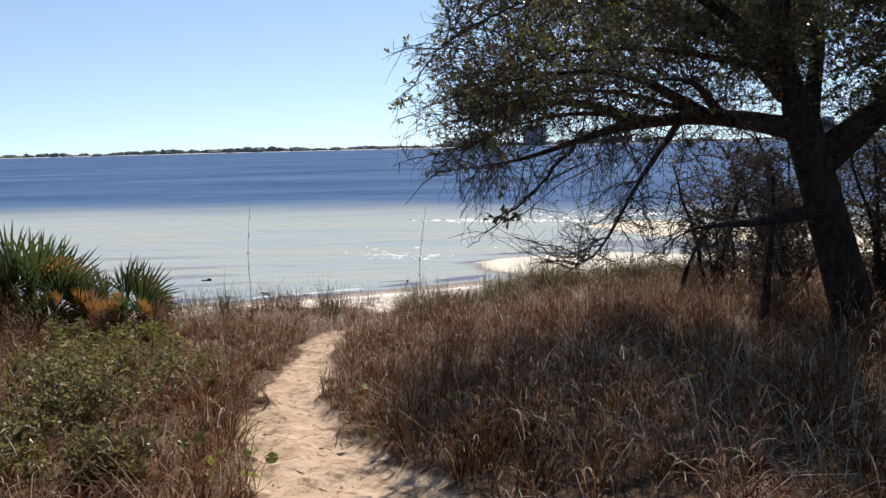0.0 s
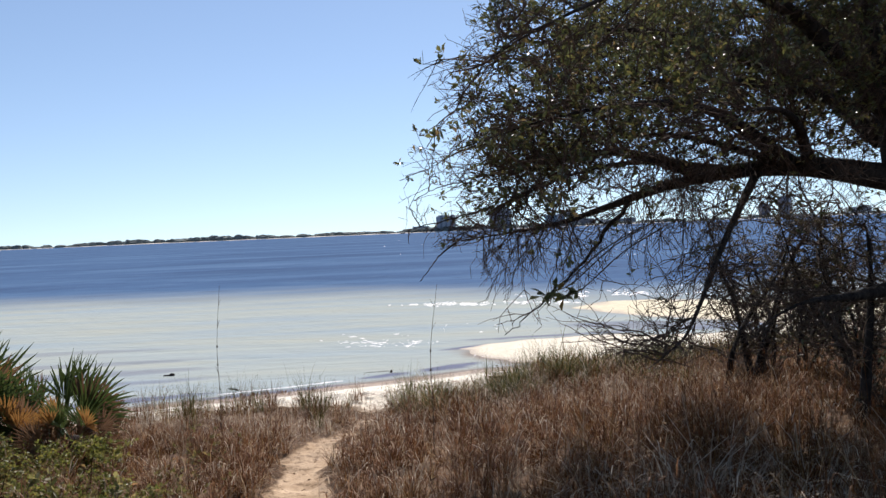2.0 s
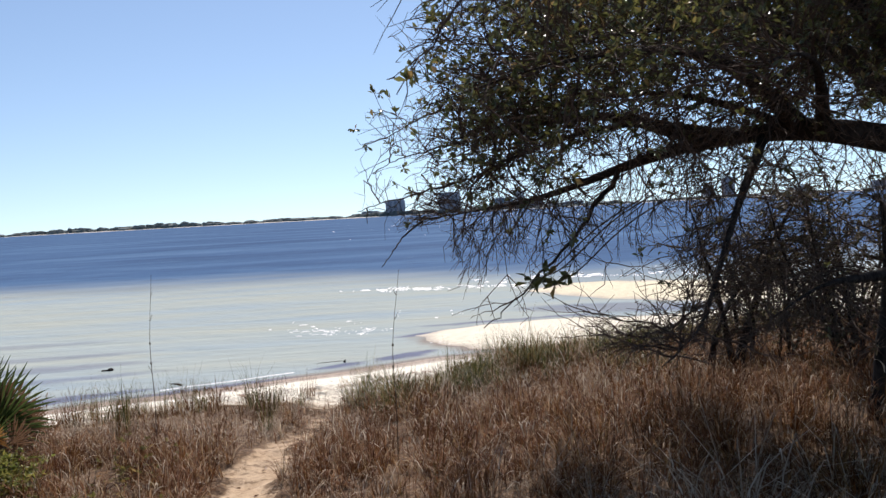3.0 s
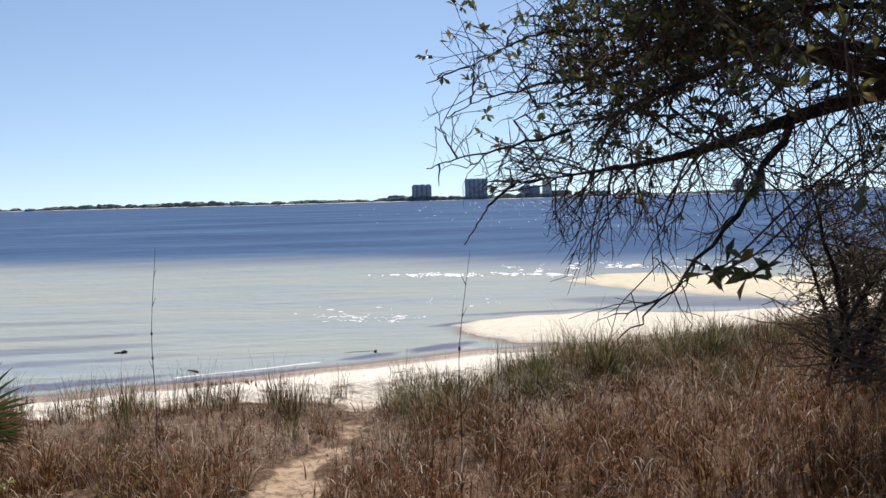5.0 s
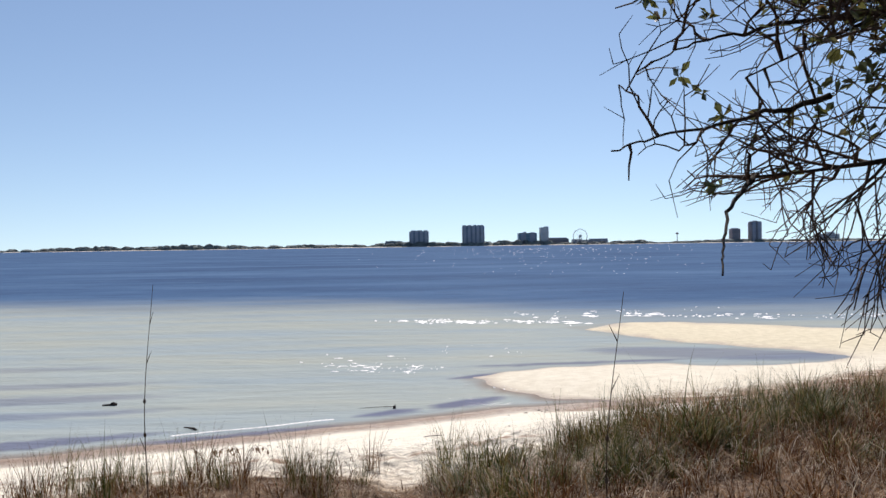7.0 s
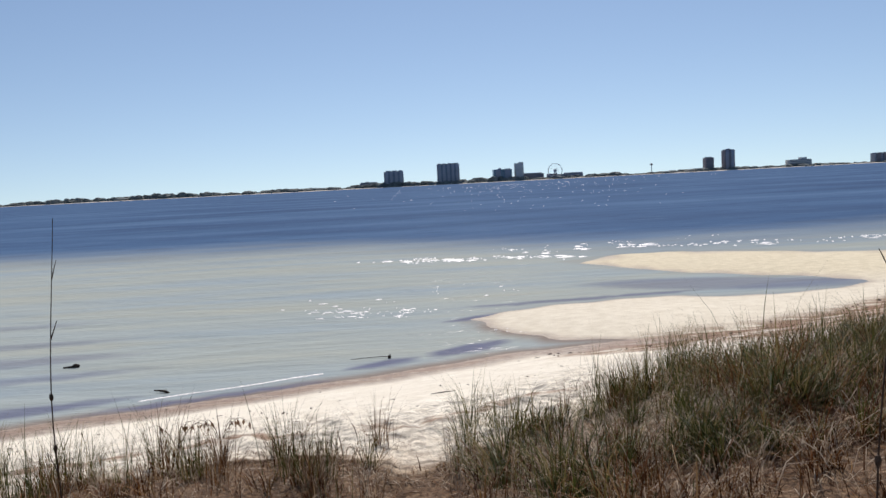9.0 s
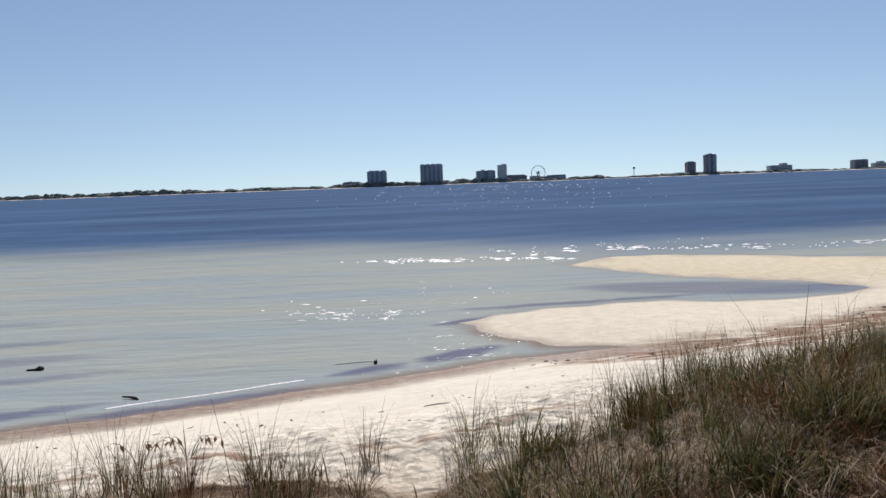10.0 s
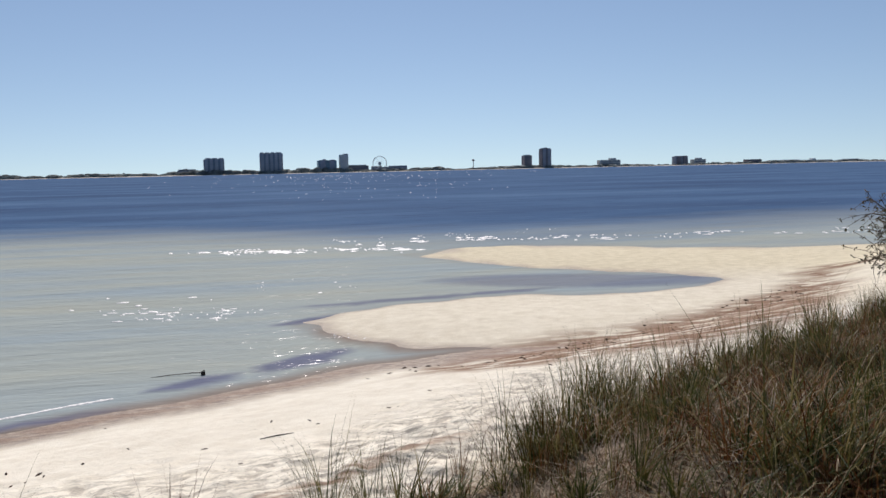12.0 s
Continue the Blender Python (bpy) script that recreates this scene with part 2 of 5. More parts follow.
M_GLASS = plain("dark_window", (0.15, 0.17, 0.21), 0.25, 0.2, 0.05, 0.5)
# white for the wash-line foam and for the modelled sun glints
M_FOAM_GLINT = plain("white_foam_and_glint", (0.85, 0.85, 0.84), 0.5, 0.06, 4.0)
M_DEBRIS = plain("washed_debris", (0.07, 0.045, 0.032), 0.9, 0.4, 20)


# ---- mesh helpers ----
def mesh_of(name, verts, faces, material, smooth=False):
    me = bpy.data.meshes.new(name)
    me.from_pydata(verts, [], faces)
    me.materials.append(material)
    if smooth:
        me.polygons.foreach_set("use_smooth", [True] * len(me.polygons))
    me.update()
    return me


def bm_mesh(name, bm, material, smooth=False):
    me = bpy.data.meshes.new(name)
    bm.to_mesh(me)
    bm.free()
    me.materials.append(material)
    if smooth:
        me.polygons.foreach_set("use_smooth", [True] * len(me.polygons))
    return me


def part(name, me, parent, label="", m=None):
    ob = new(name, me)
    ob.parent = parent
    if m is not None:
        ob.matrix_basis = m
    if label:
        ob["label"] = label
    return ob


def thing(name, at, label, category, group="", kind=""):
    ob = new(name)
    ob.location = at
    ob.empty_display_size = 0.1
    return tagged(ob, label, category, group, kind)


def box_into(bm, x0, x1, y0, y1, z0, z1):
    vs = [bm.verts.new((x, y, z)) for z in (z0, z1) for x, y in ((x0, y0), (x1, y0), (x1, y1), (x0, y1))]
    for f in ((3, 2, 1, 0), (4, 5, 6, 7), (0, 1, 5, 4), (1, 2, 6, 5), (2, 3, 7, 6), (3, 0, 4, 7)):
        bm.faces.new([vs[i] for i in f])


def tube(points, radii, sides=6):
    """Verts and faces of a tapered tube along points."""
    vs, fs = [], []
    n = len(points)
    pts = [Vector(p) for p in points]
    for i, p in enumerate(pts):
        d = (pts[min(i + 1, n - 1)] - pts[max(i - 1, 0)]).normalized()
        a = d.cross(Vector((0.31, 0.17, 0.93)))
        if a.length < 0.05:
            a = d.cross(Vector((1, 0, 0)))
        a.normalize()
        b = d.cross(a)
        for s in range(sides):
            w = 2 * math.pi * s / sides
            vs.append(p + (a * math.cos(w) + b * math.sin(w)) * radii[i])
    for i in range(n - 1):
        for s in range(sides):
            t = (s + 1) % sides
            fs.append((i * sides + s, i * sides + t, (i + 1) * sides + t, (i + 1) * sides + s))
    fs.append(tuple(range(sides))[::-1])
    fs.append(tuple((n - 1) * sides + s for s in range(sides)))
    return vs, fs


class Heap:
    """Collects many small shapes into one mesh."""

    def __init__(self):
        self.v, self.f = [], []

    def add(self, vs, fs):
        o = len(self.v)
        self.v.extend(tuple(p) for p in vs)
        self.f.extend(tuple(i + o for i in f) for f in fs)

    def mesh(self, name, material, smooth=False):
        return mesh_of(name, self.v, self.f, material, smooth)


def smooth_line(points, steps=6):
    """A rounded line through points (Catmull-Rom)."""
    p = [Vector(q) for q in points]
    p = [2 * p[0] - p[1]] + p + [2 * p[-1] - p[-2]]
    out = []
    for i in range(1, len(p) - 2):
        for k in range(steps):
            t = k / steps
            out.append(0.5 * (2 * p[i] + (p[i + 1] - p[i - 1]) * t + (2 * p[i - 1] - 5 * p[i] + 4 * p[i + 1] - p[i + 2]) * t * t
                              + (3 * p[i] - p[i - 1] - 3 * p[i + 1] + p[i + 2]) * t ** 3))
    out.append(p[-2])
    return out


# ---- the lie of the land: metres, water level is z = 0 ----
BEACH = np.array([(-5000, 8.0), (-60, 8.0), (-20, 15.5), (-6.3, 20.4), (-3.0, 21.45), (-0.7, 22.3), (1.5, 23.25), (2.7, 23.8), (3.7, 24.0), (4.8, 24.2),
                  (6.9, 24.9), (9.1, 25.9), (12.7, 28.0), (15.5, 31.5), (19.0, 33.0), (30, 33.0), (60, 36), (5000, 60), (5000, -5000), (-5000, -5000)])
BAR = np.array([(2.4, 27.6), (3.1, 28.4), (4.2, 28.9), (6.1, 29.3), (7.9, 29.0), (9.4, 28.5), (11.3, 28.9), (12.3, 29.5), (12.3, 30.1),
                (11.4, 31.7), (9.5, 33.4), (8.1, 35.8), (7.0, 39.1), (9.5, 40.8), (12.8, 40.0), (15.3, 37.6), (18.0, 36.0), (21, 35.4), (30, 34.5),
                (30, 24), (12, 24), (5.5, 23.8), (4.3, 24.4), (3.4, 24.9), (2.9, 25.9)])
DUNE_X = [-60, -20, -3.8, -1.8, -0.3, 0.6, 1.1, 1.7, 2.8, 4.2, 5.5, 7.2, 9.0, 14, 30, 60]
DUNE_Y = [8.0, 11.0, 15.5, 16.2, 16.4, 16.1, 16.4, 16.9, 17.7, 18.9, 19.7, 20.7, 21.7, 24.0, 27.0, 29.0]
WAY_Y = [-20, 1.2, 5.9, 7.1, 8.9, 10.6, 11.8, 12.8, 14.2, 16.5, 18]
WAY_X = [2.4, 1.75, 1.12, 0.60, 0.30, 0.16, 0.22, 0.32, 0.45, 0.65, 0.7]


def inside_depth(poly, x, y):
    """Signed distance to a polygon's edge: inside is positive."""
    d = np.full(x.shape, 1e9)
    inside = np.zeros(x.shape, bool)
    for (ax, ay), (bx, by) in zip(poly, np.roll(poly, -1, 0)):
        ux, uy = bx - ax, by - ay
        t = np.clip(((x - ax) * ux + (y - ay) * uy) / (ux * ux + uy * uy), 0, 1)
        d = np.minimum(d, np.hypot(x - ax - t * ux, y - ay - t * uy))
        if ay != by:
            inside ^= ((ay > y) != (by > y)) & (x < (bx - ax) * (y - ay) / (by - ay) + ax)
    return np.where(inside, d, -d)


def lumps(x, y, size, seed=0.0):
    """Cheap smooth noise, about -1 to 1."""
    s = np.zeros_like(x)
    for i, (a, b, c) in enumerate(((1, 0.3, 0.2), (-0.6, 0.9, 1.7), (0.4, -1.3, 2.9), (1.7, 0.8, 4.1), (-1.1, 2.0, 5.3))):
        s = s + np.sin((a * x + b * y) / size * 2.2 + c + seed * (i + 1))
    return s / 3.2


def ease(v, a, b):
    t = np.clip((v - a) / (b - a), 0, 1)
    return t * t * (3 - 2 * t)


def land(x, y):
    """Ground height and the masks trod, litter, flat, wet, wrack, scuff."""
    x, y = np.asarray(x, float), np.asarray(y, float)
    db = inside_depth(BEACH, x, y) + 0.10 * lumps(x, y, 1.1, 2)
    df = inside_depth(BAR, x, y) + 0.16 * lumps(x, y, 0.9, 1)
    beach = np.where(db > 0, 0.02 * db + 0.12 * db * ease(db, 0, 2.0), 0.07 * db)
    beach = np.maximum(beach, -1.6)
    flats = np.where(df > 0, 0.09 * (1 - np.exp(-np.maximum(df, 0) * 0.6)), 0.06 * df)
    low = np.maximum(beach, np.maximum(flats, -1.6))
    yd = np.interp(x, DUNE_X, DUNE_Y)
    inland = yd - y + 0.25 * lumps(x, y, 0.8, 4)
    back = np.interp(y, [-25, 1, 6, 10.5, 13, 15, 17.5, 22, 40], [2.2, 2.0, 1.66, 1.30, 1.08, 0.89, 0.74, 0.6, 0.3])
    back = back + 0.22 * ease(x, 1.0, 3.2) * ease(inland, 0.2, 2.0) + 0.05 * ease(-x, 0.4, 2) * ease(inland, 0.2, 2)
    back = back + 0.04 * lumps(x, y, 1.3)
    w = ease(inland, -0.8, 1.2)
    z = np.minimum(low, 0.74 + 0.02 * low) * (1 - w) + back * w
    z = np.where(low < 0.05, low, z)
    xw = np.interp(y, WAY_Y, WAY_X)
    half = np.interp(y, [0, 5.3, 6.3, 7.5, 9, 12, 14, 16], [0.55, 0.52, 0.38, 0.30, 0.24, 0.20, 0.18, 0.22]) + 0.09 * lumps(x, y, 0.45, 3) + 0.06 * lumps(x, y, 0.16, 5)
    off = np.abs(x - xw)
    trod = (1 - ease(off, half - 0.08, half + 0.14)) * ease(inland, -0.6, 0.4)
    z = z - 0.07 * trod
    trod = trod * np.interp(y, [9.0, 12.0, 14.0, 16.5], [1.0, 0.6, 0.45, 0.3])
    litter = ease(inland, -0.25, 0.7) * (1 - trod)
    flat = ease(df, -0.5, 0.3) * (1 - ease(inland, -1.5, 0)) * (0.35 + 0.65 * ease(y + 0.25 * x, 31.5, 35.5))
    wet = (1 - ease(z, 0.01, 0.085)) * (1 - 0.92 * ease(df, -0.1, 0.35)) * (1 - w)
    line = np.interp(x, [2.6, 3.5, 5, 7, 9.1, 12.0, 13.6, 15], [23.2, 23.4, 23.9, 24.3, 25.3, 27.4, 29.0, 31])
    wide = np.interp(x, [2.6, 3.4, 4.4, 6, 9, 13, 15], [0.2, 0.8, 1.3, 1.6, 1.4, 0.9, 0.4])
    wrack = (1 - ease(np.abs(y - line + 1.05), 0.6 * wide, 1.4 * wide)) * ease(x, 2.4, 3.6) * (1 - w)
    edge = (1 - ease(np.abs(db - 0.25), 0.05, 0.3)) * (1 - ease(x, 1.5, 3.5))
    wrack = np.maximum(wrack, 0.6 * edge)
    strand = np.abs(yd + 0.62 - y + 0.12 * lumps(x, y, 0.5, 2))
    wrack = np.maximum(wrack, 0.9 * (1 - ease(strand, 0.05, 0.2)) * (1 - ease(x, 1.5, 3.0)))
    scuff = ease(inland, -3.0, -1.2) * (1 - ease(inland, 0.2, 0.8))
    return z, trod, litter, flat, wet, wrack, scuff


def ground_z(x, y):
    return float(land(np.array([x]), np.array([y]))[0][0])


def grid_axis(fine0, fine1, step, far0, far1):
    a = list(np.arange(fine0, fine1 + 1e-6, step))
    s, v = step, fine1
    while v < far1:
        s *= 1.22
        v += s
        a.append(min(v, far1))
    s, v = step, fine0
    while v > far0:
        s *= 1.22
        v -= s
        a.insert(0, max(v, far0))
    return np.array(a)


def sheet(name, xs, ys, z, masks, material):
    nx, ny = len(xs), len(ys)
    gx, gy = np.meshgrid(xs, ys)
    co = np.stack([gx, gy, z], -1).reshape(-1, 3)
    i = np.arange(nx * ny).reshape(ny, nx)
    quads = np.stack([i[:-1, :-1], i[:-1, 1:], i[1:, 1:], i[1:, :-1]], -1).reshape(-1, 4)
    me = mesh_of(name, co.tolist(), quads.tolist(), material, True)
    for key, val in masks.items():
        at = me.attributes.new(key, "FLOAT", "POINT")
        at.data.foreach_set("value", np.ascontiguousarray(val, np.float32).ravel())
    return new(name, me)


def build_ground():
    xs = grid_axis(-5, 9.5, 0.072, -5000, 5000)
    ys = grid_axis(4, 29, 0.072, -5000, 5000)
    gx, gy = np.meshgrid(xs, ys)
    z, trod, litter, flat, wet, wrack, scuff = land(gx, gy)
    soil = np.maximum(trod, ease(np.interp(gx, DUNE_X, DUNE_Y) - gy, -0.2, 0.7))
    rng = np.random.default_rng(5)
    # footprints on the path and on the dry upper beach
    prints = []
    for y in np.arange(2.5, 14, 0.1):
        prints.append((np.interp(y, WAY_Y, WAY_X) + rng.normal(0, 0.19), y + rng.normal(0, 0.08), rng.uniform(0.03, 0.07), rng.uniform(0.08, 0.13)))
    for _ in range(800):
        x = rng.uniform(-4.5, 6)
        y = np.interp(x, DUNE_X, DUNE_Y) + 0.2 + abs(rng.normal(0, 1.15))
        prints.append((x, y, rng.uniform(0.02, 0.055), rng.uniform(0.06, 0.13)))
    for px, py, dp, r in prints:
        ix = np.where(np.abs(xs - px) < 0.6)[0]
        iy = np.where(np.abs(ys - py) < 0.6)[0]
        if len(ix) and len(iy):
            s = np.ix_(iy, ix)
            q = ((gx[s] - px) ** 2 + ((gy[s] - py) * 0.8) ** 2) / r ** 2
            z[s] += dp * (1.5 * np.exp(-q / 2.6) * 0.45 - np.exp(-q))
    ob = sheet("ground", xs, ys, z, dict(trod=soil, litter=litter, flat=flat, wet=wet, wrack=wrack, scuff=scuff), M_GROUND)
    tagged(ob, "pale quartz sand and leaf litter sloping to the bay", "ground", kind="structure")


def build_water():
    xs = grid_axis(-30, 34, 0.28, -5000, 5000)
    ys = grid_axis(17, 62, 0.22, -200, 5000)
    gx, gy = np.meshgrid(xs, ys)
    bed = land(gx, gy)[0]
    amp = ease(-bed, 0.0, 0.5)
    z = amp * (0.006 * np.sin(gy * 2.6 + 0.5 * gx + 1.3 * lumps(gx, gy, 3.0)) + 0.010 * lumps(gx, gy * 2.2, 0.6, 2))
    # small breakers off the spit and the bar
    for y0, x0, x1, h, slope in ((42.6, 0.5, 16, 0.03, -0.12), (29.4, -1.5, 2.6, 0.018, -0.05), (42.0, 8, 26, 0.025, -0.30)):
        yc = y0 + slope * (gx - x0) + 0.25 * lumps(gx, gy * 0.2, 1.5, 3)
        z += h * np.exp(-((gy - yc) / 0.22) ** 2) * ease(gx, x0 - 1, x0 + 1) * (1 - ease(gx, x1 - 1, x1 + 1)) * (0.55 + 0.45 * lumps(gx, gy, 0.8, 6))
    yb = np.interp(gx, [-60, -27, -15, 0, 8, 12, 20, 30, 60], [57, 57, 56, 53.5, 47.5, 45.5, 45.5, 48, 52])
    deep = ease(gy - yb + 1.2 * lumps(gx, gy * 2, 6.0), -10.0, 10.0)
    near = (1 - ease(-bed, 0.0, 0.035)) * (1 - 0.8 * ease(gy + 0.2 * gx, 26.5, 29))
    # dark patches of the shallows; the far-left streaks paint in reflected sky
    shade = np.zeros_like(gx)
    for cx, cy, ax, ay, turn, much in ((1.95, 24.45, 0.95, 0.32, 0.62, 1.0), (0.35, 23.55, 0.66, 0.24, 0.45, 1.0), (2.5, 27.9, 0.9, 0.22, 0.5, 0.9), (5.2, 29.7, 3.2, 0.25, 0.1, 0.8),
                                       (9.2, 31.0, 3.6, 1.3, -0.42, 0.62), (10.6, 30.2, 1.9, 0.7, 0.1, 0.7), (-5.5, 21.6, 2.4, 0.35, 0.3, 0.9), (-2.2, 21.95, 1.8, 0.16, 0.33, 0.9),
                                       (-8.5, 25.6, 4.5, 0.55, 0.10, 0.55), (-9.5, 27.6, 5.0, 0.45, 0.05, 0.45), (-7.0, 23.9, 3.5, 0.36, 0.16, 0.55), (-12.0, 30.5, 6.0, 0.5, 0.02, 0.35)):
        u = (gx - cx) * math.cos(turn) + (gy - cy) * math.sin(turn)
        v = -(gx - cx) * math.sin(turn) + (gy - cy) * math.cos(turn) + 0.06 * lumps(gx, gy, 0.35, 5)
        shade = np.maximum(shade, much * (1 - ease((u / ax) ** 2 + (v / ay) ** 2, 0.5, 1.3)))
    ob = sheet("water", xs, ys, z, dict(deep=deep, bed=near, shade_bed=shade), M_WATER)
    tagged(ob, "rippled bay water, sandy in the shallows and blue beyond", "water", kind="structure")


build_ground()
build_water()


# ---- the far shore ----
FAR = 2400.0


def build_far_shore():
    rng = random.Random(3)
    xs = np.linspace(-2600, 3400, 601)
    prof = [(-14, -1.0), (0, 0.15), (10, 0.9), (40, 1.7), (160, 2.2)]
    vs = [(x, FAR + dy + 4 * math.sin(x / 90), z) for dy, z in prof for x in xs]
    n = len(xs)
    fs = [(r * n + i, r * n + i + 1, (r + 1) * n + i + 1, (r + 1) * n + i) for r in range(len(prof) - 1) for i in range(n - 1)]
    ob = new("backdrop", mesh_of("far_island", vs, fs, M_FARSAND, True))
    tagged(ob, "low sandy barrier island across the bay", "island", kind="structure")
    heap = Heap()
    x = -2600.0
    while x < 3400:
        tall = 7.4 + 2.6 * math.sin(x / 130.0) + 1.6 * math.sin(x / 47.0) + rng.uniform(-2, 4)
        if x > 700:
            tall *= 0.62
        if rng.random() < 0.07:
            tall *= 0.4
        w = rng.uniform(7, 20)
        tall = max(2.2, tall)
        ring, rings = 9, 4
        pts, faces = [], []
        cy = FAR + 26 + rng.uniform(-8, 25)
        for r in range(rings):
            k = r / (rings - 1)
            for s in range(ring):
                a = 2 * math.pi * s / ring
                q = math.cos(k * 1.35) * (1 + rng.uniform(-0.3, 0.3))
                pts.append((x + w * q * math.cos(a), cy + 0.7 * w * q * math.sin(a), 0.9 + tall * (math.sin(k * 1.57) + rng.uniform(-0.08, 0.12))))
        for r in range(rings - 1):
            for s in range(ring):
                t = (s + 1) % ring
                faces.append((r * ring + s, r * ring + t, (r + 1) * ring + t, (r + 1) * ring + s))
        faces.append(tuple((rings - 1) * ring + s for s in range(ring)))
        heap.add(pts, faces)
        x += rng.uniform(3, 11)
    ob = new("far_trees", heap.mesh("far_trees", M_FARTREE))
    tagged(ob, "dark line of distant coastal trees and scrub", "trees", kind="stuff")


def tower(x0, x1, top, wall, fin=None, bays=0, crown=(), floors=0, label="", depth=24):
    """A far building: wall block, bays that stand proud, window bands, roof boxes."""
    x0, x1, top = 1.0218 * x0, 1.0218 * x1, 1.025 * top
    w = x1 - x0
    root = thing("apartment_building" if top > 25 else "beach_building", ((x0 + x1) / 2, FAR + 40, 1.8), label, "building")
    bm = bmesh.new()
    box_into(bm, -w / 2, w / 2, 0, depth, -1.0, top - 1.8)
    part("wall", bm_mesh("wall", bm, wall), root)
    for i in range(bays):
        bw = w / bays
        bm = bmesh.new()
        cx = -w / 2 + (i + 0.5) * bw
        box_into(bm, cx - 0.28 * bw, cx + 0.28 * bw, -2.0, -0.01, 0, top - 0.6 + (0.8 if i % 2 else 0))
        part("bay", bm_mesh("bay", bm, fin or wall), root)
    for i in range(floors):
        z = 2.5 + (top - 5.5) * i / max(1, floors - 1)
        bm = bmesh.new()
        box_into(bm, -w * 0.46, w * 0.46, -0.5, -0.005, z, z + (top - 5) / floors * 0.45)
        part("window", bm_mesh("window", bm, M_GLASS), root)
    for a, b, h, mat in crown:
        bm = bmesh.new()
        box_into(bm, a * w - w / 2, b * w - w / 2, 3, depth - 3, top - 1.8, top - 1.8 + h)
        part("roof", bm_mesh("roof", bm, mat), root)
    return root


def build_skyline():
    tower(-15, 36, 14, M_TOWER, None, 0, [(0.05, 0.9, 2.5, M_TOWER), (0.3, 0.5, 4, M_WHITE)], 3, "low grey hotel on the far beach")
    tower(51, 103, 41, M_TOWER, M_TOWER_FIN, 4, [(0.1, 0.35, 3.5, M_TOWER), (0.42, 0.66, 3.5, M_TOWER), (0.75, 0.95, 3.5, M_TOWER)], 9, "dark broad apartment tower with a notched roof")
    tower(195, 254, 54, M_TOWER, M_TOWER_FIN, 5, [(0.02, 0.16, 3, M_PALE), (0.25, 0.4, 3, M_PALE), (0.5, 0.63, 3.5, M_PALE), (0.72, 0.95, 3, M_PALE)], 10, "tall grey apartment tower with pale roof boxes")
    tower(347, 397, 33, M_TEAL, M_TOWER, 2, [(0.3, 0.42, 4, M_TOWER)], 7, "blue-green glazed hotel block")
    tower(407, 429, 48, M_PALE, M_PALE, 0, [(0.5, 1.0, 2.5, M_PALE)], 0, "slender pale tower with blank walls")
    tower(430, 484, 17, M_TOWER_DARK, None, 0, [(0.0, 0.9, 3, M_TOWER)], 3, "long low brown building beside the pale tower")
    tower(496, 592, 13, M_TOWER, None, 0, [(0.0, 0.25, 2, M_TOWER_DARK), (0.5, 1.0, 3, M_TOWER)], 3, "long low grey building behind the big wheel")
    for x0, x1, h in ((104, 120, 5), (212, 226, 6), (332, 349, 9), (838, 852, 8), (862, 900, 8.5), (905, 935, 10), (1030, 1046, 6), (1092, 1122, 6)):
        tower(x0, x1, h, M_WHITE, None, 0, [], 1, "small white beach house", 14)
    tower(938, 961, 37, M_TOWER_DARK, M_TOWER, 0, [(0.2, 0.8, 2.5, M_TOWER)], 8, "slim dark apartment tower")
    tower(992, 1021, 55, M_TOWER_DARK, M_TOWER, 2, [(0.1, 0.9, 2.5, M_TOWER), (0.4, 0.6, 4.5, M_TOWER)], 10, "tallest dark brown apartment tower")
    tower(1177, 1242, 20, M_PALE, M_TOWER_FIN, 0, [(0.55, 0.8, 6, M_PALE)], 4, "wide pale hotel with a roof house")
    tower(1427, 1468, 27, M_TOWER, M_TOWER_DARK, 2, [(0.1, 0.9, 1.5, M_TOWER)], 5, "square grey apartment block")
    tower(1490, 1530, 17, M_PALE, None, 0, [(0.35, 0.7, 5, M_PALE)], 3, "pale low hotel with a raised middle")
    tower(1678, 1728, 14, M_TOWER_DARK, None, 0, [], 3, "dark low block on the far beach")
    tower(1790, 1990, 9, M_PALE, None, 0, [(0.1, 0.4, 2, M_WHITE), (0.65, 0.7, 5, M_WHITE)], 0, "long low pale building on the far beach")
    tower(2030, 2110, 8, M_TOWER_DARK, None, 0, [(0.2, 0.8, 2, M_PALE)], 0, "low brown building on the far beach")
    # the big wheel
    root = thing("ferris_wheel", (524.5, FAR + 30, 1.8), "large white ferris wheel on the far beach", "ferris wheel")
    r = 19.5
    ring = [(r * math.cos(a), 0, 22 + r * math.sin(a)) for a in np.linspace(0, 2 * math.pi, 49)]
    for y in (-1.5, 1.5):
        vs, fs = tube([(x, y, z) for x, _, z in ring], [0.55] * 49, 6)
        rim = part("rim", mesh_of("rim", vs, fs, M_STEEL), root)
    for i in range(12):
        a = math.pi * i / 6
        vs, fs = tube([(0, 0, 22), (r * math.cos(a), 0, 22 + r * math.sin(a))], [0.22, 0.18], 5)
        part("spoke", mesh_of("spoke", vs, fs, M_STEEL), root)
    for i in range(24):
        a = math.pi * i / 12
        bm = bmesh.new()
        box_into(bm, -0.8, 0.8, -0.9, 0.9, -2.0, -0.1)
        part("cabin", bm_mesh("cabin", bm, M_PALE), rim, m=pose(r * math.cos(a), 0, 22 + r * math.sin(a)))
    vs, fs = tube([(0, -3, 22), (0, 3, 22)], [4.0, 4.0], 16)
    part("hub", mesh_of("hub", vs, fs, M_PALE), root)
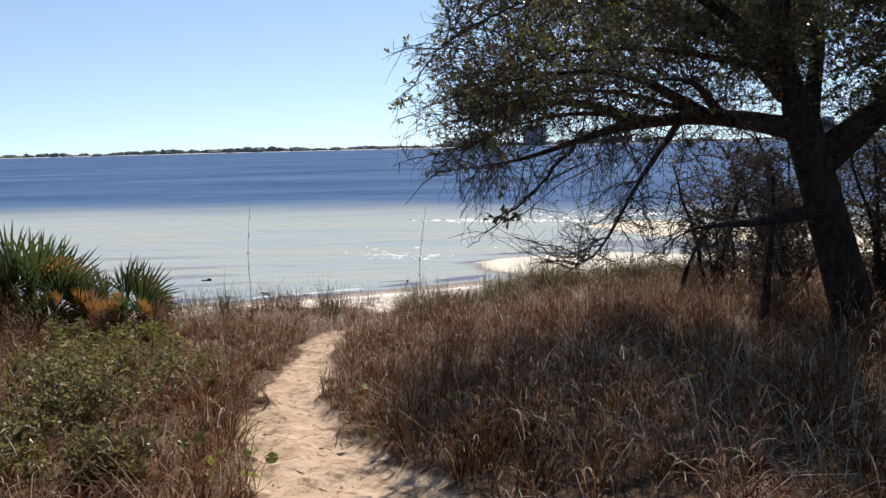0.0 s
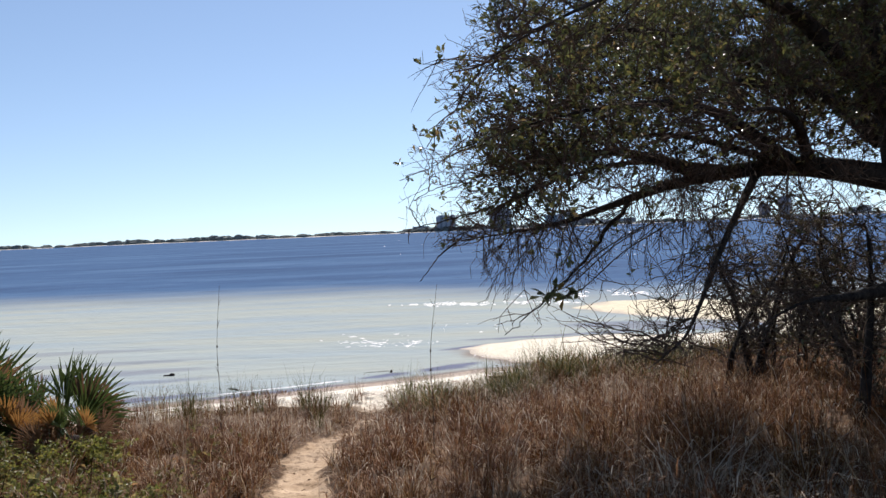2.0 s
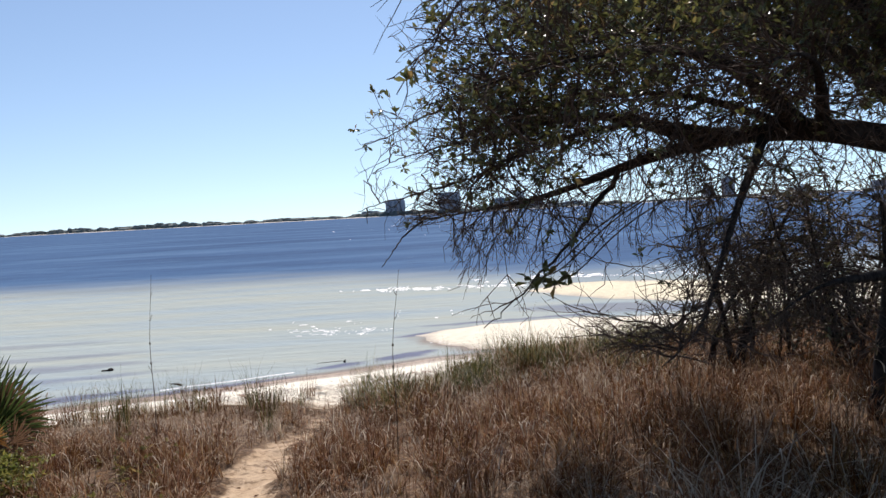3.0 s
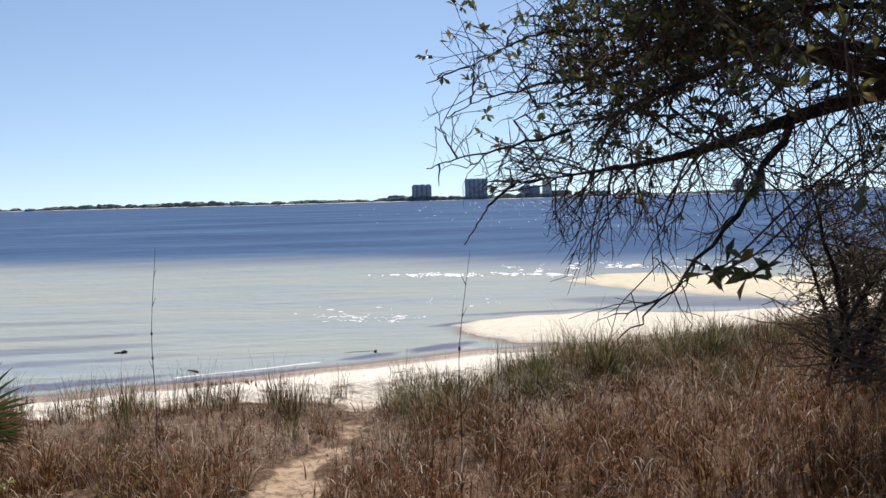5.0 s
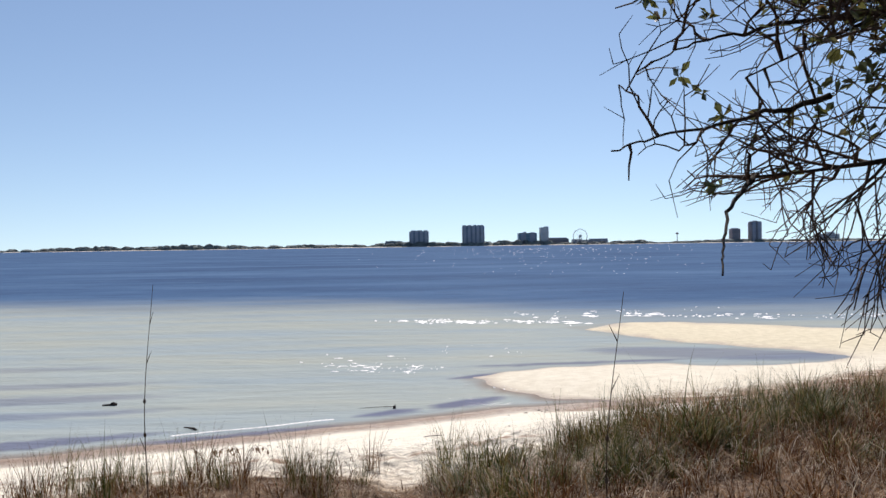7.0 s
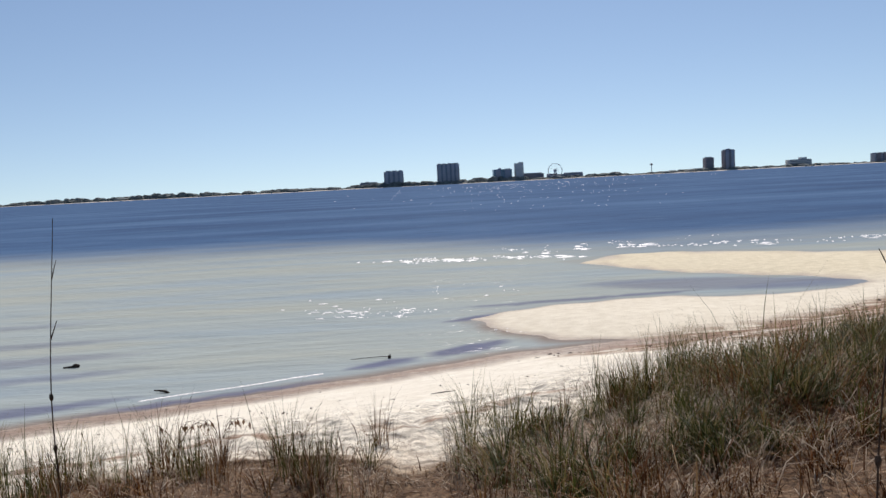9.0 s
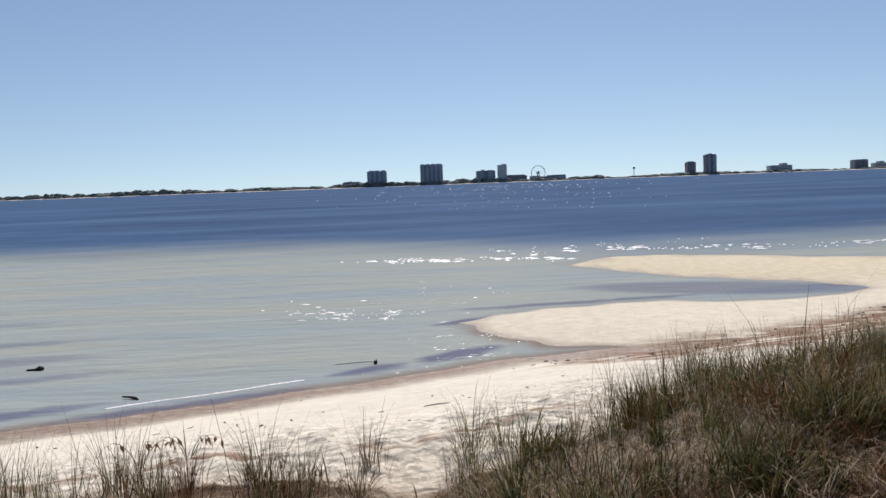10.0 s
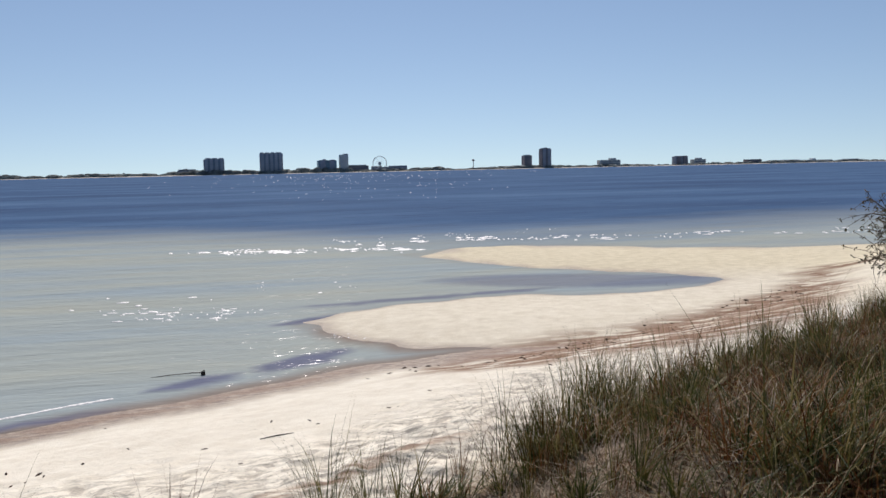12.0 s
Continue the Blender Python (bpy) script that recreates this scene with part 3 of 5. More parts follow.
    for s in (-1, 1):
        for y in (-4, 4):
            vs, fs = tube([(s * 9, y, -1), (0, y * 0.7, 22)], [0.9, 0.7], 6)
            part("leg", mesh_of("leg", vs, fs, M_STEEL), root)
    # the water tower
    root = thing("water_tower", (801, FAR + 40, 1.8), "slender water tower with a dark bulb", "water tower")
    vs, fs = tube([(0, 0, -1), (0, 0, 22), (0, 0, 24)], [1.2, 0.9, 2.4], 10)
    part("column", mesh_of("column", vs, fs, M_TOWER), root)
    vs, fs = tube([(0, 0, 23), (0, 0, 24.5), (0, 0, 27), (0, 0, 29)], [2.0, 4.0, 4.0, 1.0], 12)
    part("tank", mesh_of("tank", vs, fs, M_TOWER_DARK), root)


build_far_shore()
build_skyline()


# ---- the live oak ----
def leaf_shape(length, width):
    """A pointed oval leaf, folded a little along its rib: 4 triangles."""
    return [(0, 0, 0), (0.42 * length, width / 2, 0.12 * width), (length, 0, -0.05 * length), (0.42 * length, -width / 2, 0.12 * width), (0.45 * length, 0, -0.05 * width)], \
        [(0, 1, 4), (1, 2, 4), (2, 3, 4), (3, 0, 4)]


def oak_leaf(length, width):
    """A blunt leaf, widest beyond the middle and cupped along its rib."""
    return [(0, 0, 0), (0.62 * length, width / 2, 0.16 * width), (length, 0, -0.08 * length), (0.62 * length, -width / 2, 0.16 * width), (0.6 * length, 0, -0.06 * width)], \
        [(0, 1, 4), (1, 2, 4), (2, 3, 4), (3, 0, 4)]


def put_leaf(heap, at, way, rng, length, width, shape=leaf_shape):
    vs, fs = shape(length, width)
    d = Vector(way)
    if d.length < 1e-4:
        d = Vector((1, 0, 0))
    d.normalize()
    up = Vector((rng.uniform(-1, 1), rng.uniform(-1, 1), rng.uniform(0.1, 1.4)))
    side = up.cross(d)
    if side.length < 1e-3:
        side = Vector((0, 1, 0))
    side.normalize()
    top = d.cross(side)
    heap.add([Vector(at) + d * a + side * b + top * c for a, b, c in vs], fs)


def grow(start, way, length, rng, bend=0.25, sag=0.0, steps=5):
    """A wandering line from start."""
    p, d = Vector(start), Vector(way).normalized()
    pts = [p.copy()]
    for _ in range(steps):
        d = (d + Vector((rng.gauss(0, bend), rng.gauss(0, bend), rng.gauss(0, bend) - sag))).normalized()
        p = p + d * (length / steps)
        pts.append(p.copy())
    return pts


def crook(start, way, length, rng, kink, sag, steps):
    """An angular line that keeps its heading but turns at each node."""
    p, d0 = Vector(start), Vector(way).normalized()
    pts = [p.copy()]
    for _ in range(steps):
        d = (d0 + Vector((rng.gauss(0, kink), rng.gauss(0, kink), rng.gauss(0, kink)))).normalized()
        d0 = (d0 + 0.25 * (d - d0) + Vector((0, 0, -sag))).normalized()
        p = p + d * (length / steps) * rng.uniform(0.7, 1.3)
        pts.append(p.copy())
    return pts


OAK_AT = (5.75, 10.1)
OAK_LIMBS = [  # start radius, end radius, leafiness, points
    (0.12, 0.010, 0.30, [(5.1, 9.8, 3.56), (4.2, 9.75, 3.70), (3.35, 9.87, 3.62), (2.5, 10.1, 3.36), (1.95, 10.2, 3.27), (1.58, 10.15, 3.23)]),
    (0.007, 0.002, 0.05, [(1.6, 10.15, 3.235), (1.45, 9.95, 3.13), (1.35, 9.75, 3.02), (1.28, 9.58, 2.95)]),
    (0.036, 0.007, 0.10, [(3.9, 9.75, 3.66), (3.4, 9.1, 3.15), (2.98, 8.53, 2.66), (2.78, 8.3, 2.54), (2.6, 8.15, 2.46)]),
    (0.09, 0.012, 0.10, [(5.4, 9.95, 2.78), (4.5, 9.4, 2.72), (3.9, 9.0, 2.72), (3.45, 8.75, 2.58)]),
    (0.16, 0.03, 0.6, [(5.1, 9.8, 3.5), (4.8, 9.6, 4.4), (4.5, 9.4, 5.4), (4.1, 9.2, 6.3)]),
    (0.13, 0.025, 0.6, [(5.2, 9.85, 3.3), (6.0, 9.6, 3.95), (7.0, 9.3, 4.7), (7.9, 9.1, 5.2)]),
    (0.12, 0.025, 0.6, [(5.25, 9.9, 3.1), (6.3, 10.2, 3.85), (7.6, 10.4, 4.5), (8.7, 10.5, 4.9)]),
    (0.09, 0.008, 0.7, [(4.9, 9.7, 4.1), (3.9, 9.0, 4.7), (2.9, 8.2, 4.75), (2.1, 7.65, 4.42), (1.6, 7.4, 4.12)]),
    (0.07, 0.008, 0.7, [(4.2, 9.75, 3.70), (3.2, 8.8, 4.05), (2.3, 8.3, 4.0), (1.5, 8.15, 3.78)]),
    (0.07, 0.008, 0.6, [(3.6, 9.85, 3.66), (2.9, 10.2, 3.9), (2.2, 10.3, 3.8), (1.6, 10.2, 3.55)]),
    (0.09, 0.015, 0.45, [(4.55, 9.45, 5.1), (3.6, 8.8, 5.5), (2.7, 8.4, 5.5), (2.0, 8.1, 5.25)]),
    (0.08, 0.015, 0.65, [(4.8, 9.6, 4.4), (4.5, 8.7, 4.8), (4.1, 8.0, 4.9)]),
    (0.08, 0.015, 0.7, [(6.0, 9.6, 3.95), (5.8, 8.9, 4.5), (5.5, 8.2, 4.6)]),
    (0.06, 0.010, 0.7, [(4.3, 9.7, 3.68), (3.8, 8.8, 3.95), (3.3, 8.1, 3.95), (2.9, 7.8, 3.8)]),
    (0.08, 0.015, 1.0, [(4.5, 9.4, 5.4), (5.2, 9.2, 6.0), (5.9, 9.0, 6.2)]),
    (0.08, 0.015, 0.5, [(4.2, 9.2, 6.1), (3.3, 9.0, 6.3), (2.6, 8.8, 6.1)]),
    (0.10, 0.015, 0.9, [(4.95, 9.85, 3.9), (4.6, 10.9, 4.7), (4.3, 11.9, 5.0), (3.9, 12.8, 4.8)]),
    (0.10, 0.015, 0.9, [(5.2, 9.9, 3.7), (5.8, 11.2, 4.8), (6.0, 12.5, 5.1), (5.8, 13.4, 4.9)]),
    (0.07, 0.012, 0.9, [(4.6, 10.9, 4.7), (3.6, 11.3, 5.0), (2.7, 11.8, 4.8)]),
    (0.012, 0.003, 0.95, [(2.2, 10.3, 3.8), (1.8, 10.3, 3.75), (1.5, 10.25, 3.68), (1.3, 10.2, 3.6)]),
    (0.012, 0.003, 0.75, [(2.1, 10.2, 4.0), (1.75, 10.1, 3.98), (1.55, 10.05, 3.9), (1.36, 10.0, 3.8)]),
    (0.009, 0.002, 0.03, [(1.9, 10.25, 3.5), (1.6, 10.2, 3.42), (1.3, 10.15, 3.36), (1.14, 10.1, 3.31)]),
    (0.0195, 0.003, 0.08, [(2.95, 9.95, 3.5), (2.5, 9.5, 3.05), (2.05, 9.2, 2.72), (1.85, 9.1, 2.58)]),
    (0.06, 0.010, 0.9, [(4.6, 10.6, 4.5), (3.5, 10.5, 4.9), (2.7, 10.3, 4.9), (2.1, 10.1, 4.7)]),
    (0.07, 0.015, 0.6, [(7.0, 9.3, 4.7), (7.0, 8.9, 5.2), (6.9, 8.5, 5.4)]),
    (0.07, 0.015, 1.0, [(4.3, 11.9, 5.0), (4.3, 12.9, 5.35), (3.9, 13.8, 5.3)]),
    (0.07, 0.015, 1.0, [(5.8, 11.2, 4.8), (4.8, 12.1, 5.4), (3.8, 12.8, 5.4)]),
    (0.08, 0.015, 1.0, [(4.15, 9.25, 6.2), (4.4, 10.0, 6.7), (4.6, 10.9, 6.8), (4.5, 11.8, 6.5)]),
    (0.08, 0.015, 1.0, [(5.9, 9.0, 6.2), (6.2, 9.8, 6.5), (6.3, 10.8, 6.5), (6.0, 11.7, 6.2)]),
    (0.07, 0.015, 1.0, [(4.6, 10.9, 6.8), (3.9, 11.6, 6.4), (3.4, 12.4, 6.0)]),
    (0.07, 0.015, 1.0, [(4.1, 9.2, 6.3), (4.6, 8.5, 6.6), (5.3, 8.1, 6.5)]),
    (0.05, 0.008, 0.9, [(4.9, 9.7, 4.1), (3.6, 9.3, 4.3), (2.6, 9.1, 4.25), (2.0, 9.0, 4.0)]),
    (0.04, 0.008, 0.9, [(4.2, 9.75, 3.7), (3.2, 9.5, 3.95), (2.4, 9.55, 3.9), (1.85, 9.6, 3.72)]),
    (0.04, 0.008, 0.9, [(3.8, 9.8, 3.68), (2.9, 9.3, 3.75), (2.3, 9.1, 3.65), (1.9, 9.0, 3.5)]),
    (0.06, 0.015, 1.0, [(3.6, 11.3, 5.0), (3.2, 12.0, 5.3), (2.8, 12.4, 5.2)]),
]


def oak_allowed(p, slack):
    """Keeps the crown clear of the path and above the grass."""
    if p.y > 9.3 and p.x < 1.8 and p.z < 3.18:
        return False
    edge = 1.50 + 0.4 * max(0.0, p.y - 10.0) + 1.1 * max(0.0, p.z - 4.9) + 0.12 * math.sin(5.0 * p.y + 3.0 * p.z) + 0.12 * math.sin(8.0 * p.z - 2.0 * p.y)
    return p.y > (7.75 if p.x > 2.3 else 7.0) and p.x > max(1.14, edge - slack) and p.y < 8.95 + (p.x - 0.25) / 0.7 and p.z > (2.72 if p.x < 2.4 and p.y > 9.3 else 2.62 if p.x < 2.3 else 2.47)


def build_oak():
    rng = random.Random(11)
    gz = ground_z(*OAK_AT)
    root = thing("live_oak", (OAK_AT[0], OAK_AT[1], gz), "leaning live oak with dark bark and drooping bare twigs", "tree")
    o = Vector(root.location)

    def shift(vs):
        return [Vector(v) - o for v in vs]

    trunk = smooth_line([(5.95, 10.15, gz - 0.15), (5.78, 10.1, gz + 0.2), (5.6, 10.02, 2.2), (5.35, 9.92, 2.9), (5.1, 9.8, 3.6)], 5)
    rad = [0.29 - 0.12 * (i / (len(trunk) - 1)) ** 0.6 for i in range(len(trunk))]
    rad[0] = 0.36
    vs, fs = tube(trunk, rad, 12)
    part("trunk", mesh_of("trunk", shift(vs), fs, M_BARK, True), root)
    twigs, leaves = Heap(), Heap()

    def keep(line, slack):
        """The part of a line before it leaves the crown's bounds."""
        for i, p in enumerate(line):
            if not oak_allowed(p, slack):
                return line[:i]
        return line

    def strand(line, r0, r1, sides):
        n = len(line)
        vs, fs = tube(line, [r0 + (r1 - r0) * i / (n - 1) for i in range(n)], sides)
        twigs.add(shift(vs), fs[:-2])

    def rosette(tip, way, count):
        """Leaves spread like a small star round a twig's tip."""
        d = Vector(way).normalized()
        for _ in range(count):
            out = d * rng.uniform(0.1, 0.9) + Vector((rng.gauss(0, 0.6), rng.gauss(0, 0.6), rng.gauss(0.12, 0.5)))
            put_leaf(leaves, tip - o - d * rng.uniform(0, 0.03), out, rng, rng.uniform(0.036, 0.062), rng.uniform(0.016, 0.027), oak_leaf)

    for r0, r1, full, pts in OAK_LIMBS:
        line = smooth_line(pts, 6)
        n = len(line)
        wob = min(0.06, 0.9 * r0)
        line = [p + wob * Vector((rng.gauss(0, 1), rng.gauss(0, 1), rng.gauss(0, 0.8))) if 0 < i < n - 1 and i % 2 else p for i, p in enumerate(line)]
        line = smooth_line(line[::2] + ([line[-1]] if n % 2 == 0 else []), 3) if r0 > 0.02 else line
        n = len(line)
        vs, fs = tube(line, [max(0.0028, 0.3 * r1) + (r0 - 0.3 * r1) * (1 - i / (n - 1)) ** 2.0 for i in range(n)], 8)
        part("limb", mesh_of("limb", shift(vs), fs, M_BARK, True), root)
        for i in range(3, n):
            for _ in range(int(i % 3 == 0) if r0 < 0.02 else 4 if line[i].x > 5.0 else 2 if full > 0.5 else 1 + i % 2):
                slack = rng.choice((0.0,) * 9 + (0.08, 0.08, 0.28)) if r0 > 0.02 else 0.4
                side = Vector((rng.uniform(-1.2, 0.5), rng.uniform(-1, 1), rng.uniform(-0.7, 1.0) if full > 0.5 else rng.uniform(-1.2, 0.6)))
                ln = rng.uniform(0.15, 0.35) if r0 < 0.02 else rng.uniform(0.45, 1.0) if full > 0.5 else rng.uniform(0.3, 0.75)
                branch = keep(crook(line[i], side, ln, rng, 0.28, 0.02 if full > 0.5 else 0.06, 7), slack)
                if len(branch) < 3:
                    continue
                strand(branch, 0.0062, 0.0022, 4)
                for j in range(1, len(branch)):
                    for _ in range(1 if r0 < 0.02 else rng.choice((1, 2))):
                        d = (branch[j] - branch[j - 1]).normalized()
                        w = d + Vector((rng.gauss(0, 0.5), rng.gauss(0, 0.5), rng.gauss(-0.1, 0.5)))
                        twig = keep(crook(branch[j], w, rng.uniform(0.14, 0.36), rng, 0.22, 0.03, 4), slack)
                        if len(twig) < 3:
                            continue
                        strand(twig, 0.0031, 0.0016, 3)
                        tip = twig[-1]
                        dense = full * (0.42 + 0.58 * min(1, max(0, (tip.x - 1.5) / 0.8))) * min(1, max(0.08, (tip.z - (3.0 + 0.65 * min(1, max(0, (tip.x - 2.1) / 0.5)))) / 0.55))
                        dense *= 1.0 if tip.x > 5.2 else 0.30 + 0.08 * min(1, max(0, (tip.x - 1.8) / 1.0)) if tip.z < 5.1 else 0.7
                        near = tip.x < 4.6 and tip.z < 5.0
                        for q in range(1, len(twig)):
                            w = (twig[q] - twig[q - 1]).normalized() * 0.6 + Vector((rng.gauss(0, 0.6), rng.gauss(0, 0.6), rng.gauss(0, 0.6)))
                            spur = crook(twig[q], w, rng.uniform(0.035, 0.12), rng, 0.3, 0.0, 1)
                            leafed = rng.random() < dense * 0.72
                            if leafed or (near and rng.random() < 0.6):
                                strand(spur, 0.0019, 0.0011, 3)
                            if leafed:
                                rosette(spur[-1], w, rng.choice((4, 5, 6)))
                        if rng.random() < dense:
                            rosette(tip, tip - twig[-2], rng.choice((6, 7, 8)))
    tw = part("twig_tangle", twigs.mesh("twig_tangle", M_TWIG), root, "fine grey bare twigs")
    tw["kind"] = "stuff"
    cr = part("crown", leaves.mesh("crown", M_OAK), root, "small leathery dark green leaves")
    cr["kind"] = "stuff"
    # a drooping spray of larger leaves
    spray, sl = Heap(), Heap()
    for a, b, c in ((2.12, 8.6, 2.90), (2.2, 8.66, 2.86), (2.05, 8.66, 2.87)):
        stem = smooth_line([(a + 0.8, b + 0.5, c + 0.42), (a + 0.45, b + 0.22, c + 0.27), (a + 0.15, b + 0.1, c + 0.05), (a, b, c)], 4)
        vs, fs = tube(stem, [0.006 - 0.003 * i / (len(stem) - 1) for i in range(len(stem))], 4)
        spray.add(shift(vs), fs)
        for i in range(10):
            q = stem[-1 - i % 4] - o
            put_leaf(sl, q, (rng.uniform(-1, 0.8), rng.uniform(-1, 1), rng.uniform(-0.9, 0.5)), rng, rng.uniform(0.075, 0.115), rng.uniform(0.03, 0.042), oak_leaf)
    ob = part("drooping_spray", spray.mesh("drooping_spray", M_TWIG), root)
    ob["kind"] = "stuff"
    ob = part("leaf_spray", sl.mesh("leaf_spray", M_OAK), root, "larger dark leaves hanging in a bunch")
    ob["kind"] = "stuff"


build_oak()


# ---- the thicket behind the oak ----
def build_thicket_shrub(x, y, height, spread, seed, stems=4, leaf=M_BUSH, full=1.0, label="brown leafless thicket shrub with slim stems", thick=0.05, clear=2):
    rng = random.Random(seed)
    gz = ground_z(x, y)
    root = thing("thicket_shrub", (x, y, gz), label, "shrub", "thicket behind the oak")
    twigs, leaves = Heap(), Heap()
    for _ in range(stems):
        lean = 0.08 if stems < 3 else 0.2
        way = (rng.uniform(-lean, lean), rng.uniform(-lean, lean), 1)
        stem = grow((rng.uniform(-0.12, 0.12), rng.uniform(-0.12, 0.12), -0.06), way, height, rng, 0.12, 0.0, 8)
        r = thick * rng.uniform(0.6, 1.0)
        vs, fs = tube(stem, [r * (1 - 0.8 * i / 8) for i in range(9)], 7)
        part("stem", mesh_of("stem", vs, fs, M_BARK, True), root)
        for i in range(clear, 9):
            for _ in range(3):
                br = grow(stem[i], (rng.uniform(-1, 1), rng.uniform(-1, 1), rng.uniform(-0.3, 0.9)), spread * rng.uniform(0.3, 0.75), rng, 0.3, 0.02, 5)
                vs, fs = tube(br, [0.011 * (1 - 0.7 * j / 5) for j in range(6)], 4)
                twigs.add(vs, fs)
                for j in range(1, 6):
                    for _ in range(2):
                        tg = grow(br[j], (rng.uniform(-1, 1), rng.uniform(-1, 1), rng.uniform(-0.7, 0.9)), rng.uniform(0.12, 0.35), rng, 0.3, 0.03, 2)
                        vs, fs = tube(tg, [0.004, 0.003, 0.002], 3)
                        twigs.add(vs, fs[:-2])
                        if rng.random() < 0.32 * full:
                            for q in range(1, 3):
                                for _ in range(4):
                                    put_leaf(leaves, tg[q], (rng.uniform(-1, 1), rng.uniform(-1, 1), rng.uniform(-1, 0.6)), rng, rng.uniform(0.035, 0.06), rng.uniform(0.014, 0.022))
    ob = part("twig_tangle", twigs.mesh("twig_tangle", M_TWIG), root)
    ob["kind"] = "stuff"
    if leaves.v:
        ob = part("foliage", leaves.mesh("foliage", leaf), root)
        ob["kind"] = "stuff"


for i, (x, y, h, s, st, th) in enumerate(((4.95, 13.4, 2.2, 0.8, 1, 0.06), (5.5, 13.9, 2.2, 1.0, 2, 0.07), (4.95, 10.3, 1.7, 0.6, 1, 0.06), (6.4, 13.2, 2.3, 1.2, 4, 0.05),
                                          (6.6, 11.4, 2.1, 1.1, 4, 0.05), (7.7, 12.2, 2.6, 1.3, 5, 0.06), (7.6, 10.0, 2.0, 1.1, 4, 0.05), (8.8, 13.8, 2.9, 1.4, 5, 0.06),
                                          (9.6, 11.6, 2.8, 1.4, 5, 0.06), (6.0, 15.2, 1.8, 0.9, 3, 0.05), (7.0, 11.0, 2.6, 1.3, 5, 0.05), (8.3, 10.6, 2.8, 1.4, 5, 0.05), (7.0, 9.0, 1.8, 1.0, 4, 0.04), (5.9, 12.2, 1.8, 1.0, 3, 0.03), (6.2, 14.4, 1.9, 1.0, 3, 0.03))):
    build_thicket_shrub(x, y, h, s, 40 + i, st, thick=th, full=2.4 if x > 6.3 else 1.5 if x > 5.2 else 1.0)
build_thicket_shrub(8.95, 20.5, 1.22, 0.8, 77, 7, M_BUSH, 3.0, "low brown-green beach shrub at the dune edge", 0.03, 5)


# ---- grass ----
def blade_mesh(name, x, y, z, height, width, lean, heading, curl, material, segs=3):
    """Bent tapered blades, one island each, from arrays."""
    n = len(x)
    ks = np.linspace(0, 1, segs + 1)
    dx, dy = np.cos(heading), np.sin(heading)
    px, py = -dy, dx
    rows = []
    cx, cy, cz = x, y, z
    for i, k in enumerate(ks):
        if i:
            a = lean + curl * ((i - 0.5) / segs) ** 1.4
            cx, cy, cz = cx + dx * np.sin(a) * height / segs, cy + dy * np.sin(a) * height / segs, cz + np.cos(a) * height / segs
        w = width * (1 - k) ** 0.7 * 0.5
        if k < 1:
            rows.append((cx - px * w, cy - py * w, cz))
            rows.append((cx + px * w, cy + py * w, cz))
        else:
            rows.append((cx, cy, cz))
    per = len(rows)
    co = np.stack([np.stack(r, -1) for r in rows], 1).reshape(-1, 3)
    base = np.arange(n) * per
    me = bpy.data.meshes.new(name)
    nq = segs - 1
    loops = []
    for s in range(nq):
        loops.append(np.stack([base + 2 * s, base + 2 * s + 1, base + 2 * s + 3, base + 2 * s + 2], -1))
    quads = np.stack(loops, 1).reshape(-1)
    tris = np.stack([base + 2 * nq, base + 2 * nq + 1, base + 2 * nq + 2], -1).reshape(-1)
    me.vertices.add(len(co))
    me.vertices.foreach_set("co", co.astype(np.float32).ravel())
    idx = np.concatenate([quads, tris]).astype(np.int32)
    me.loops.add(len(idx))
    me.loops.foreach_set("vertex_index", idx)
    starts = np.concatenate([np.arange(n * nq) * 4, n * nq * 4 + np.arange(n) * 3]).astype(np.int32)
    me.polygons.add(len(starts))
    me.polygons.foreach_set("loop_start", starts)
    me.update(calc_edges=True)
    me.materials.append(material)
    return me


